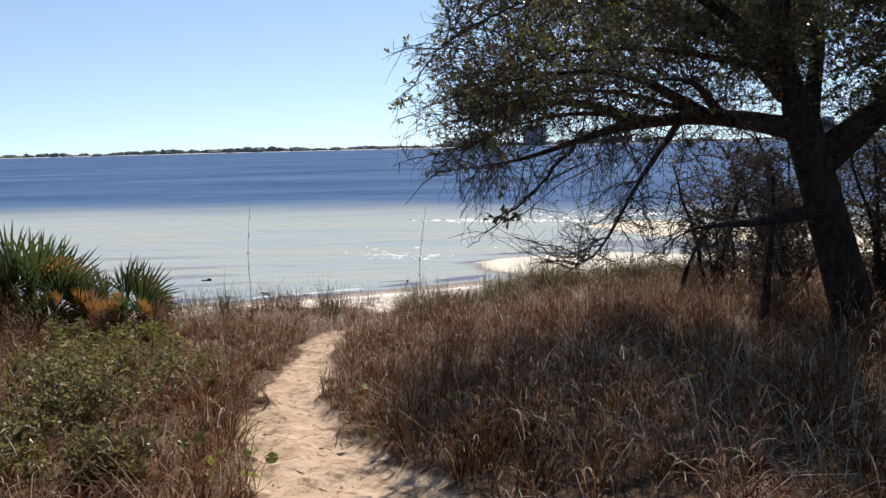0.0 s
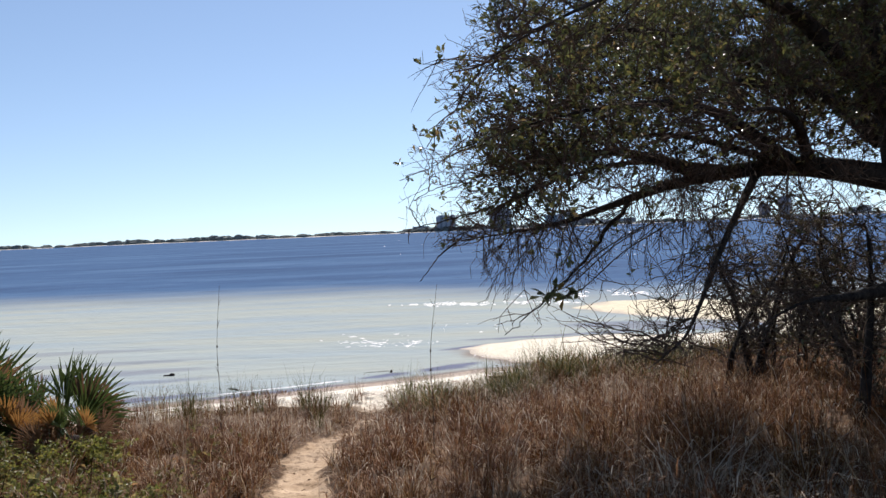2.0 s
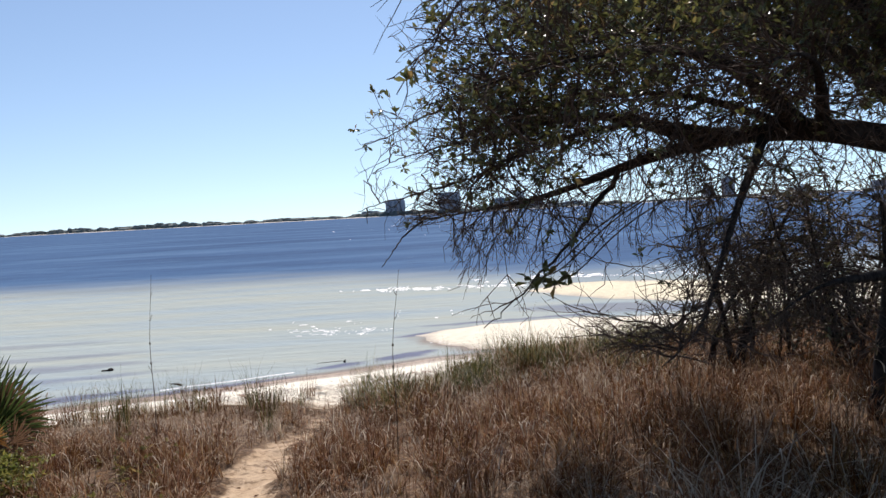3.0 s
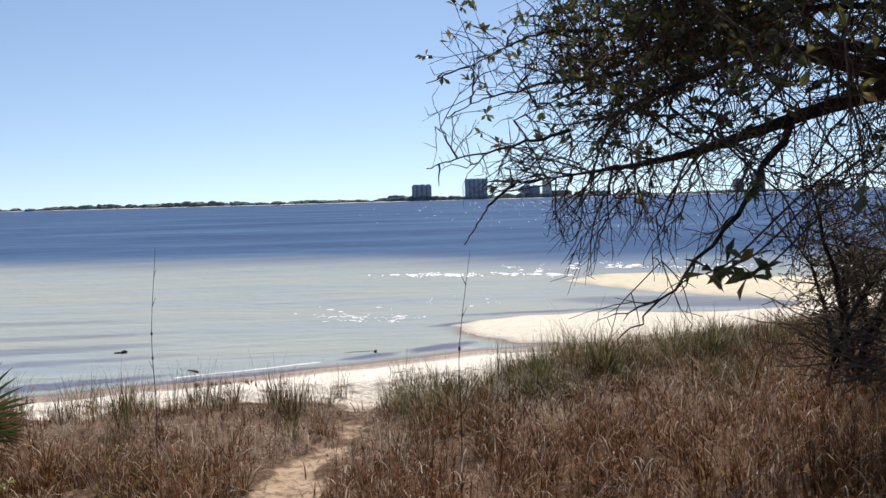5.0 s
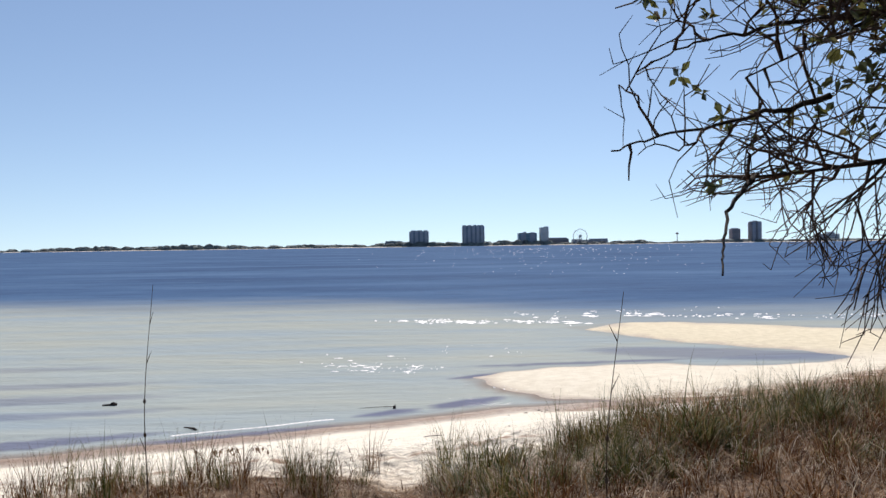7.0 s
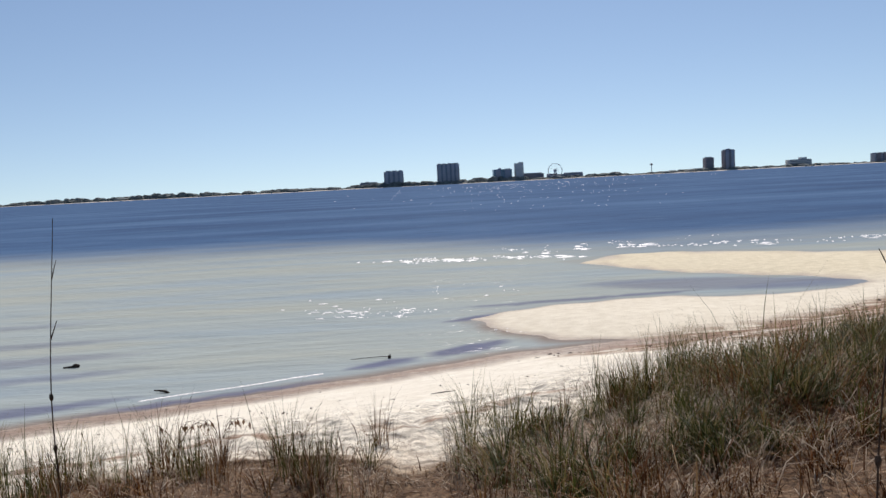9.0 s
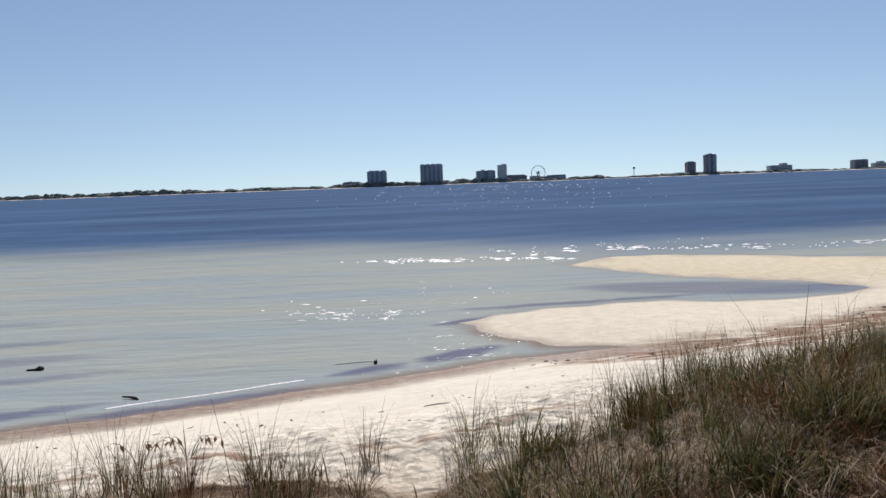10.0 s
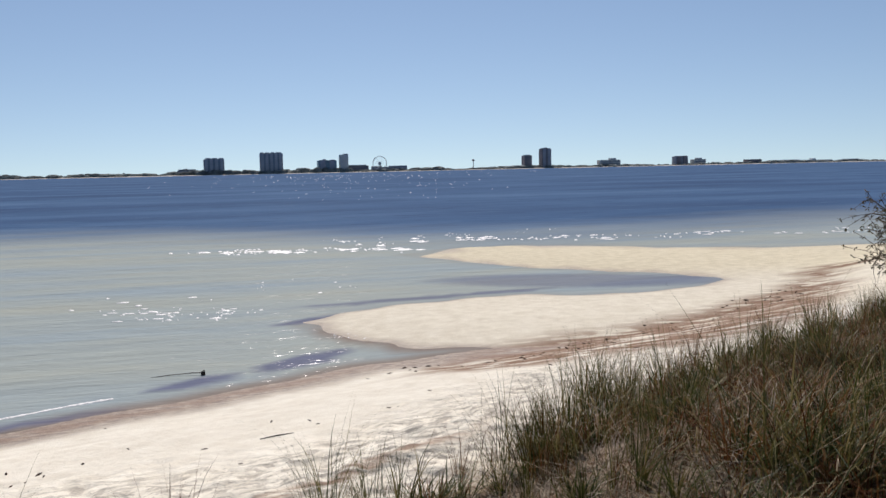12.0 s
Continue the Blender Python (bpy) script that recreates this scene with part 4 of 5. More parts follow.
def scatter_grass(name, clumps, blades, seed, box, high, material, label, keep=0.0, curl=(0.3, 1.2), width=(0.005, 0.011), radius=0.07, mask=None, lean=0.30, gap=0.5):
    """Tussocks: blades that arch outwards from many roots."""
    rng = np.random.default_rng(seed)
    x0, x1, y0, y1 = box
    cx, cy = rng.uniform(x0, x1, clumps), rng.uniform(y0, y1, clumps)
    size = rng.uniform(0.55, 1.25, clumps) * np.clip(0.9 + 0.35 * lumps(cx, cy, 0.9, 7), 0.4, 1.4)
    tilt, slump = rng.uniform(0, 2 * np.pi, clumps), rng.uniform(0, 0.45, clumps)
    bare = lumps(cx, cy, 0.75, 9) > gap
    # an opening in the tussocks, with litter showing
    open_spot = ((cx - 2.3) / 0.75) ** 2 + ((cy - 15.9) / 0.9) ** 2 < 1
    bare = bare | (open_spot & (high[0] > 0.1) & (rng.random(clumps) > 0.15))
    k = np.repeat(np.arange(clumps)[~bare], blades)
    n = len(k)
    a, r = rng.uniform(0, 2 * np.pi, n), np.abs(rng.normal(0, radius, n)) * size[k]
    x, y = cx[k] + r * np.cos(a), cy[k] + r * np.sin(a)
    z, trod, litter, *_ = land(x, y)
    ok = litter - 0.9 * trod + rng.uniform(-0.25, 0.25, n) > 0.55 + keep
    if mask is not None:
        ok &= mask(x, y, rng)
    ax = np.cos(a) * np.abs(rng.normal(lean, 0.2, n)) + np.cos(tilt[k]) * slump[k]
    ay = np.sin(a) * np.abs(rng.normal(lean, 0.2, n)) + np.sin(tilt[k]) * slump[k]
    bend, way = np.clip(np.hypot(ax, ay), 0, 1.2), np.arctan2(ay, ax) + rng.normal(0, 0.35, n)
    h = rng.uniform(*high, n) * size[k]
    s = ok
    me = blade_mesh(name, x[s], y[s], z[s] - 0.012, h[s], rng.uniform(*width, n)[s], bend[s], way[s], (rng.uniform(*curl, n))[s], material)
    ob = new(name, me)
    tagged(ob, label, "grass", kind="stuff")
    return ob


def scatter_stems(clumps, per, seed, box, high, label, leaf, curls=3, mask=None, straw=0.5):
    """Bluestem: stiff upright stems whose dead leaves curl over at every height."""
    rng = np.random.default_rng(seed)
    x0, x1, y0, y1 = box
    cx, cy = rng.uniform(x0, x1, clumps), rng.uniform(y0, y1, clumps)
    size = rng.uniform(0.5, 1.2, clumps) * np.clip(0.85 + 0.55 * lumps(cx, cy, 0.6, 12), 0.3, 1.5)
    k = np.repeat(np.arange(clumps)[lumps(cx, cy, 0.42, 15) < 0.4], per)
    n = len(k)
    a, r = rng.uniform(0, 2 * np.pi, n), np.abs(rng.normal(0, 0.085, n))
    x, y = cx[k] + r * np.cos(a), cy[k] + r * np.sin(a)
    z, trod, litter, *_ = land(x, y)
    ok = litter - 0.9 * trod + rng.uniform(-0.25, 0.25, n) > straw
    if mask is not None:
        ok &= mask(x, y, rng)
    x, y, z, k, a = x[ok], y[ok], z[ok], k[ok], a[ok]
    n = len(x)
    h = rng.uniform(*high, n) * size[k]
    lean, way = np.abs(rng.normal(0.10, 0.13, n)), a + rng.normal(0, 0.8, n)
    ob = new("bluestem_stems", blade_mesh("bluestem_stems", x, y, z - 0.012, h, rng.uniform(0.0028, 0.0048, n), lean, way, rng.uniform(-0.1, 0.5, n), M_STEM, 2))
    tagged(ob, label, "grass", kind="stuff")
    i = np.repeat(np.arange(n), curls)
    m = len(i)
    u = rng.uniform(0.12, 0.92, m)
    bx, by = x[i] + np.cos(way[i]) * np.sin(lean[i]) * h[i] * u, y[i] + np.sin(way[i]) * np.sin(lean[i]) * h[i] * u
    bz = z[i] + np.cos(lean[i]) * h[i] * u - 0.01
    ob = new("bluestem_leaves", blade_mesh("bluestem_leaves", bx, by, bz, rng.uniform(0.07, 0.22, m), rng.uniform(0.0042, 0.0088, m), np.abs(rng.normal(0.35, 0.3, m)),
                                          rng.uniform(0, 2 * np.pi, m), rng.uniform(1.0, 3.6, m), leaf, 4))
    tagged(ob, "dry curled leaves on the upright grass stems", "grass", kind="stuff")


def near_edge(x, y, rng):
    return y > np.interp(x, DUNE_X, DUNE_Y) - 2.4 - rng.random(len(x))


def not_far_right(x, y, rng):
    return x < 4.5 + 0.75 * (y - 2)


def thin_front(x, y, rng):
    """Bare sand shows between the tussocks at the seaward foot of the dune."""
    inland = np.interp(x, DUNE_X, DUNE_Y) - y
    return rng.random(len(x)) < np.where(x < 1.6, np.clip(0.4 + 0.6 * inland, 0.15, 1), 1.0)


def build_grass():
    scatter_grass("dry_grass", 1100, 14, 51, (-13.0, 13.0, -3.0, 20.0), (0.18, 0.45), M_GRASS, "thin dry brown grass spreading over the dune", 0.0, (0.4, 2.2), lean=0.4, gap=0.7)
    scatter_stems(1900, 12, 41, (-6.0, 7.5, 4.4, 12.4), (0.28, 0.60), "stiff upright red-brown bluestem stems", M_CURL, 3, not_far_right)
    scatter_stems(700, 10, 42, (-5.5, 9.0, 12.3, 19.0), (0.18, 0.42), "short red-brown bluestem stems along the dune", M_CURL_RED, 2, thin_front)
    scatter_grass("dry_grass", 1500, 34, 21, (-7.0, 8.5, 4.4, 12.5), (0.22, 0.56), M_GRASS, "dry reddish-brown dune grass in arching tussocks", 0.0, (0.4, 2.2), mask=not_far_right, lean=0.36, gap=1.2)
    scatter_grass("dry_grass", 700, 26, 22, (-8.0, 11.0, 12.5, 22.5), (0.16, 0.46), M_GRASS, "dry brown grass along the dune edge", 0.0, (0.6, 2.5), (0.005, 0.013), 0.085, mask=thin_front, lean=0.42, gap=0.25)
    scatter_grass("dry_grass", 620, 30, 29, (1.4, 9.6, 12.6, 21.0), (0.30, 0.68), M_GRASS, "tall dark brown grass in matted tussocks", 0.0, (0.6, 2.2), (0.006, 0.012), 0.08, lean=0.36, gap=0.55)
    scatter_grass("green_grass", 190, 48, 30, (0.8, 5.0, 14.2, 18.5), (0.3, 0.62), M_TUFT, "tall green blades in loose tufts on the dune", 0.0, (0.3, 1.9), (0.006, 0.012), 0.06, lean=0.26, gap=0.2)
    scatter_grass("pale_straw", 380, 8, 26, (0.2, 8.0, 12.2, 20.0), (0.3, 0.62), M_STRAW, "long bleached stems arching over the dune grass", 0.1, (1.6, 3.0), (0.004, 0.007), 0.06, lean=0.5, gap=0.6)
    scatter_grass("pale_straw", 120, 8, 32, (1.6, 5.6, 13.2, 17.6), (0.4, 0.75), M_STRAW, "long white curled blades over dark grass", 0.0, (1.8, 3.0), (0.005, 0.008), 0.06, lean=0.6, gap=0.9)
    scatter_grass("pale_straw", 110, 12, 33, (2.2, 5.4, 4.6, 8.5), (0.5, 0.95), M_STRAW, "long pale arching blades in the oak's shade", 0.0, (1.6, 2.8), (0.006, 0.011), 0.07, lean=0.55, gap=0.9)
    scatter_grass("fallen_straw", 420, 18, 27, (-3.0, 1.8, 12.6, 16.2), (0.05, 0.18), M_STRAW, "pale chips of broken straw between the tussocks", -0.3, (0.8, 2.6), (0.005, 0.012), 0.2, lean=0.9, gap=0.9)
    scatter_grass("fallen_straw", 620, 22, 31, (1.3, 3.2, 14.8, 17.0), (0.05, 0.2), M_STRAW, "bleached straw litter in an opening of the grass", -0.3, (0.8, 2.6), (0.006, 0.013), 0.2, lean=0.9, gap=0.9)
    scatter_grass("fallen_straw", 800, 12, 28, (-4.0, 7.0, 11.8, 18.5), (0.08, 0.26), M_GRASS, "brown broken straw between the tussocks", -0.3, (1.0, 2.8), (0.006, 0.014), 0.2, lean=0.9, gap=0.9)
    scatter_grass("pale_straw", 620, 12, 23, (-6.0, 8.0, 4.4, 17.0), (0.34, 0.66), M_STRAW, "bleached curled grass stems", 0.1, (1.2, 2.8), (0.004, 0.008), 0.05, lean=0.35)
    scatter_grass("fallen_straw", 1200, 14, 24, (-6.0, 8.0, 4.2, 12.5), (0.06, 0.22), M_GRASS, "short broken straw over the ground", -0.3, (0.8, 2.6), (0.005, 0.012), 0.16, lean=0.9)
    scatter_grass("green_grass", 1000, 40, 25, (1.2, 9.5, 13.2, 22.5), (0.32, 0.72), M_TUFT, "green blades among the dry dune grass", 0.0, (0.3, 1.8), (0.006, 0.013), 0.09, mask=near_edge, lean=0.36, gap=0.22)


build_grass()


def tuft_mesh(seed, blades, high, spread, material):
    rng = np.random.default_rng(seed)
    a = rng.uniform(0, 2 * np.pi, blades)
    r = np.abs(rng.normal(0, spread, blades))
    return blade_mesh("blades", r * np.cos(a), r * np.sin(a), np.full(blades, -0.03), rng.uniform(high * 0.45, high, blades), rng.uniform(0.003, 0.0065, blades),
                      np.abs(rng.normal(0.14, 0.24, blades)), a + rng.normal(0, 0.7, blades), rng.uniform(0.1, 1.1, blades), material, 4)


def build_tufts():
    rng = random.Random(9)
    kinds = []
    for i, (mat, lab) in enumerate(((M_TUFT, "upright green beach grass tuft"), (M_GRASS, "upright dry brown beach grass tuft"), (M_TUFT, "tall green beach grass tuft"))):
        for j in range(2):
            root = thing("grass_tuft", (0, 0, 0), lab, "grass", "tufts along the dune edge")
            fo = part("foliage", tuft_mesh(60 + 7 * i + j, 46, (0.6, 0.58, 0.72)[i], 0.07, mat), root)
            part("dead_foliage", tuft_mesh(90 + 7 * i + j, 26, 0.3, 0.09, M_STRAW), root)
            for o in root.children:
                o["kind"] = "stuff"
            kinds.append(root)
    spots = [(-0.13, 15.3), (0.0, 13.55), (0.2, 14.0), (1.8, 14.1), (0.85, 15.4), (-0.25, 15.2), (1.1, 14.9), (1.48, 15.2), (1.9, 15.1), (2.4, 16.5), (1.05, 16.7), (0.95, 16.2),
             (2.95, 16.4), (1.3, 16.0), (-0.5, 16.0), (-0.9, 15.7)]
    for _ in range(110):
        x = rng.uniform(-5.5, 9.5)
        y = np.interp(x, DUNE_X, DUNE_Y) - abs(rng.gauss(0, 0.9)) + 0.15
        if abs(x - np.interp(y, WAY_Y, WAY_X)) > 0.38 and (x > 0.6 or rng.random() < 0.5):
            spots.append((x, y))
    for _ in range(18):
        x = rng.uniform(-3.6, 0.9)
        y = np.interp(x, DUNE_X, DUNE_Y) - rng.uniform(0.1, 1.3)
        if abs(x - np.interp(y, WAY_Y, WAY_X)) > 0.4:
            spots.append((x, y))
    for i, (x, y) in enumerate(spots):
        src = kinds[i % 6]
        m = pose(x, y, ground_z(x, y), 0, 0, rng.uniform(0, 360))
        if i < 6:
            src.matrix_basis = m
        else:
            c = copy_thing(src, m)
            s = rng.uniform(0.7, 1.25)
            c.scale = (s, s, s)


build_tufts()


# ---- tall single stalks ----
def build_stalk(x, y, top, lean, seed):
    rng = random.Random(seed)
    gz = ground_z(x, y)
    root = thing("reed_stalk", (x, y, gz), "single tall dark dry stalk standing in the grass", "reed", "tall stalks")
    h = top - gz
    pts = smooth_line([(0, 0, -0.05), (0.01, 0, 0.3 * h), (-0.01 + 0.2 * lean, 0, 0.62 * h), (lean, 0.02, h)], 6)
    n = len(pts)
    vs, fs = tube(pts, [0.0046 * (1 - 0.72 * i / (n - 1)) for i in range(n)], 6)
    stem = part("stem", mesh_of("stem", vs, fs, M_STALK), root)
    for k in (0.22, 0.4, 0.58, 0.72):
        p = pts[int(k * (n - 1))]
        vs, fs = tube([p - Vector((0, 0, 0.012)), p, p + Vector((0, 0, 0.012))], [0.0055, 0.0085, 0.0055], 6)
        part("node", mesh_of("node", vs, fs, M_STALK), stem)
    for k in (0.55, 0.8, 0.9):
        p = pts[int(k * (n - 1))]
        vs, fs = tube([p, p + Vector((rng.uniform(-0.04, 0.04), 0, 0.07))], [0.003, 0.001], 4)
        part("side_shoot", mesh_of("side_shoot", vs, fs, M_STALK), stem)


build_stalk(-0.93, 12.55, 2.83, 0.05, 1)
build_stalk(1.34, 11.05, 2.83, 0.09, 2)


# ---- saw palmettos ----
def frond_mesh(name, material, seed, size=0.5, spread=135, stem=0.5):
    """A fan leaf: stem along +z, narrow pointed leaflets spread in the x-z plane."""
    rng = random.Random(seed)
    hp = Heap()
    hub = 0
    hp.v.append((0, 0, stem))
    n = 17
    for i in range(n):
        a = radians(-spread / 2 + spread * i / (n - 1) + rng.uniform(-2, 2))
        ln = size * (0.82 + 0.18 * math.cos(a)) * rng.uniform(0.9, 1.05)
        d = Vector((math.sin(a), 0, math.cos(a)))
        s = Vector((math.cos(a), 0, -math.sin(a)))
        o = Vector((0, 0, stem))
        w = 0.0135
        bend = rng.uniform(-0.06, 0.02)
        pts = [o, o + d * ln * 0.4 + s * w + Vector((0, bend * 0.2, 0)), o + d * ln * 0.4 - s * w + Vector((0, bend * 0.2, 0)),
               o + d * ln * 0.75 + s * w * 0.7 + Vector((0, bend * 0.6, 0)), o + d * ln * 0.75 - s * w * 0.7 + Vector((0, bend * 0.6, 0)),
               o + d * ln + Vector((0, bend, -0.01)), o + d * ln * 0.4 + Vector((0, 0.008, 0)), o + d * ln * 0.75 + Vector((0, bend * 0.6 + 0.006, 0))]
        b = len(hp.v) - 1
        hp.v.extend(tuple(q) for q in pts[1:])
        hp.f.extend(tuple(hub if q == 0 else q + b for q in f) for f in ((0, 1, 6), (0, 6, 2), (1, 3, 7, 6), (6, 7, 4, 2), (3, 5, 7), (7, 5, 4)))
    return hp.mesh(name, material)


FRONDS = {"green": [frond_mesh("frond", M_PALM, s, 0.52) for s in (1, 2)], "orange": [frond_mesh("frond", M_PALM_DRY, 3, 0.34, 120)],
          "brown": [frond_mesh("frond", M_PALM_BROWN, s, 0.40, 130) for s in (4, 5)]}


PETIOLE = mesh_of("petiole", *tube([(0, 0, 0), (0, 0.02, 0.25), (0, 0.0, 0.502)], [0.009, 0.007, 0.005], 5), M_PALM)


def build_palmetto(x, y, seed, green, brown, orange, size=1.0, facing=None):
    rng = random.Random(seed)
    root = thing("saw_palmetto", (x, y, ground_z(x, y)), "saw palmetto with green fans and dead orange-brown fronds", "palm", "palmettos beside the path")
    vs, fs = tube([(0, 0, -0.05), (0.03, 0, 0.12), (0.05, 0.02, 0.25)], [0.09, 0.08, 0.05], 8)
    part("stump", mesh_of("stump", vs, fs, M_BARK, True), root)
    for kind, count, tilt, up in (("green", green, (2, 58), 0.06), ("brown", brown, (40, 85), 0.12), ("orange", orange, (15, 60), 0.15)):
        for i in range(count):
            m = pose(0.03, 0, up, 0, 0, rng.uniform(-75, 75) if kind == "green" else rng.uniform(-60, 60)) @ pose(0, 0, 0, rng.uniform(-18, 18) + (20 if kind == "orange" else 0), rng.uniform(*tilt) * rng.choice((-1, 1)), 0)
            k = size * rng.uniform(0.85, 1.1)
            fr = part("frond", FRONDS[kind][i % len(FRONDS[kind])], root, {"orange": "dead orange frond", "brown": "dry brown frond"}.get(kind, ""), m @ Matrix.Scale(k, 4))
            part("petiole", PETIOLE, fr)


build_palmetto(-4.6, 11.6, 6, 14, 5, 1, 1.4)
build_palmetto(-3.7, 11.7, 3, 14, 5, 1, 1.4)
build_palmetto(-3.05, 11.5, 2, 4, 10, 2, 1.0)
build_palmetto(-2.5, 11.9, 1, 12, 8, 0, 0.95)
build_palmetto(-2.2, 12.0, 4, 2, 7, 0, 0.7)
build_palmetto(-2.7, 11.1, 5, 1, 6, 4, 0.75)
build_palmetto(-1.95, 11.1, 8, 3, 6, 3, 0.66)


# ---- low shrubs and herbs beside the path ----
def build_low_shrub(x, y, height, width, seed, leaf, label, count=34, size=(0.022, 0.042)):
    rng = random.Random(seed)
    root = thing("low_shrub", (x, y, ground_z(x, y)), label, "shrub", "low shrubs beside the path")
    twigs, leaves = Heap(), Heap()
    for _ in range(count):
        st = grow((rng.gauss(0, width * 0.28), rng.gauss(0, width * 0.28), -0.03), (rng.uniform(-0.6, 0.6), rng.uniform(-0.6, 0.6), 1), height * rng.uniform(0.6, 1.05), rng, 0.18, 0.0, 6)
        vs, fs = tube(st, [0.004 * (1 - 0.6 * i / 6) for i in range(7)], 4)
        twigs.add(vs, fs)
        for i in range(2, 7):
            for _ in range(2):
                tg = grow(st[i], (rng.uniform(-1, 1), rng.uniform(-1, 1), rng.uniform(-0.1, 0.9)), rng.uniform(0.04, 0.13), rng, 0.3, 0, 3)
                vs, fs = tube(tg, [0.002, 0.0018, 0.0015, 0.001], 3)
                twigs.add(vs, fs)
                for q in range(1, 4):
                    for _ in range(3):
                        put_leaf(leaves, tg[q], (rng.uniform(-1, 1), rng.uniform(-1, 1), rng.uniform(-0.3, 1)), rng, rng.uniform(*size), rng.uniform(*size) * 0.5)
    ob = part("stem_tangle", twigs.mesh("stem_tangle", M_TWIG), root)
    ob["kind"] = "stuff"
    ob = part("foliage", leaves.mesh("foliage", leaf), root)
    ob["kind"] = "stuff"


for i, (x, y, h, w) in enumerate(((-0.6, 6.9, 0.72, 0.42), (-0.95, 6.7, 0.6, 0.35), (-0.2, 6.0, 0.4, 0.4), (-1.2, 7.6, 0.45, 0.55), (-0.75, 5.9, 0.42, 0.45), (-0.45, 8.3, 0.34, 0.45), (-1.6, 8.4, 0.4, 0.55))):
    build_low_shrub(x, y, h, w, 100 + i, M_SHRUB, "small-leaved grey-green shrub in dry grass", 17, (0.03, 0.055))
for i, (x, y, h, w) in enumerate(((-1.6, 10.6, 0.34, 0.3), (-2.5, 10.5, 0.4, 0.45), (-1.9, 10.2, 0.32, 0.45), (-1.3, 9.2, 0.3, 0.5), (-1.9, 8.9, 0.32, 0.5), (-0.8, 8.8, 0.28, 0.45))):
    build_low_shrub(x, y, h, w, 120 + i, M_HERB, "low yellow-green herb among dry grass", 26, (0.025, 0.05))


def build_vine_leaf(x, y, seed):
    """A low runner with a few round yellowing leaves."""
    rng = random.Random(seed)
    root = thing("vine", (x, y, ground_z(x, y)), "low vine with round yellow-green leaves", "vine", "vines at the path's edge")
    for _ in range(rng.choice((2, 3, 4))):
        a, r, h = rng.uniform(0, 6.28), rng.uniform(0.03, 0.16), rng.uniform(0.08, 0.24)
        tip = Vector((r * math.cos(a), r * math.sin(a), h))
        vs, fs = tube([(0, 0, -0.02), tip * 0.5 + Vector((0, 0, 0.04)), tip], [0.002, 0.0018, 0.0015], 4)
        part("stem", mesh_of("stem", vs, fs, M_TWIG), root)
        n, s = 10, rng.uniform(0.024, 0.04)
        tilt = Euler((rng.uniform(-1, 1), rng.uniform(-1, 1), 0)).to_matrix()
        pts = [tip] + [tip + tilt @ Vector((s * math.cos(q * 6.283 / n) * (1.15 if q == 0 else 1), s * math.sin(q * 6.283 / n), 0.006 * math.cos(q * 2.5))) for q in range(n)]
        part("leaf", mesh_of("leaf", pts, [(0, q, q % n + 1) for q in range(1, n + 1)], M_HERB), root)


for i, (x, y) in enumerate(((1.05, 6.95), (1.7, 7.0), (1.9, 6.3), (1.75, 6.05), (3.2, 6.4), (0.6, 5.95), (0.42, 6.05), (0.5, 5.75), (0.2, 6.15), (0.95, 7.6), (2.2, 7.0), (2.4, 6.0))):
    build_vine_leaf(x, y, 200 + i)


# ---- driftwood, foam, modelled sun glints and debris ----
def build_driftwood(name, x, y, pts, radii, label, z=None):
    root = thing(name, (x, y, 0.0 if z is None else z), label, "driftwood", "driftwood at the water's edge")
    vs, fs = tube(smooth_line(pts, 4), list(np.interp(np.linspace(0, 1, 4 * (len(pts) - 1) + 1), np.linspace(0, 1, len(radii)), radii)), 7)
    part("log", mesh_of("log", vs, fs, M_DRIFT, True), root)
    return root


r = build_driftwood("driftwood", 0.5, 24.0, [(0.0, 0, -0.3), (0.0, 0, 0.02), (0.015, 0, 0.045)], [0.026, 0.030, 0.02], "dark stub of a sunken branch in the shallows")
vs, fs = tube([(0.0, 0.02, 0.026), (-0.12, 0.05, 0.03), (-0.45, 0.1, 0.012), (-0.7, 0.1, -0.004)], [0.006, 0.006, 0.005, 0.003], 5)
part("branch", mesh_of("branch", vs, fs, M_DRIFT), r)
build_driftwood("driftwood", -2.92, 22.5, [(-0.12, 0.05, 0.035), (-0.03, 0.03, 0.03), (0.06, -0.02, 0.022), (0.11, -0.05, 0.0)], [0.01, 0.015, 0.022, 0.018], "short dark driftwood piece lying in the wash")
build_driftwood("driftwood", -5.03, 25.03, [(-0.14, 0, 0.01), (0, 0, 0.02), (0.06, 0, 0.035), (0.13, 0, 0.02)], [0.018, 0.018, 0.04, 0.03], "dark driftwood lump floating in the shallows")
build_driftwood("driftwood", 1.0, 19.1, [(-0.13, -0.03, 0.008), (0, 0, 0.014), (0.15, 0.05, 0.008)], [0.004, 0.006, 0.003], "thin dark stick on the dry sand", ground_z(1.0, 19.1))


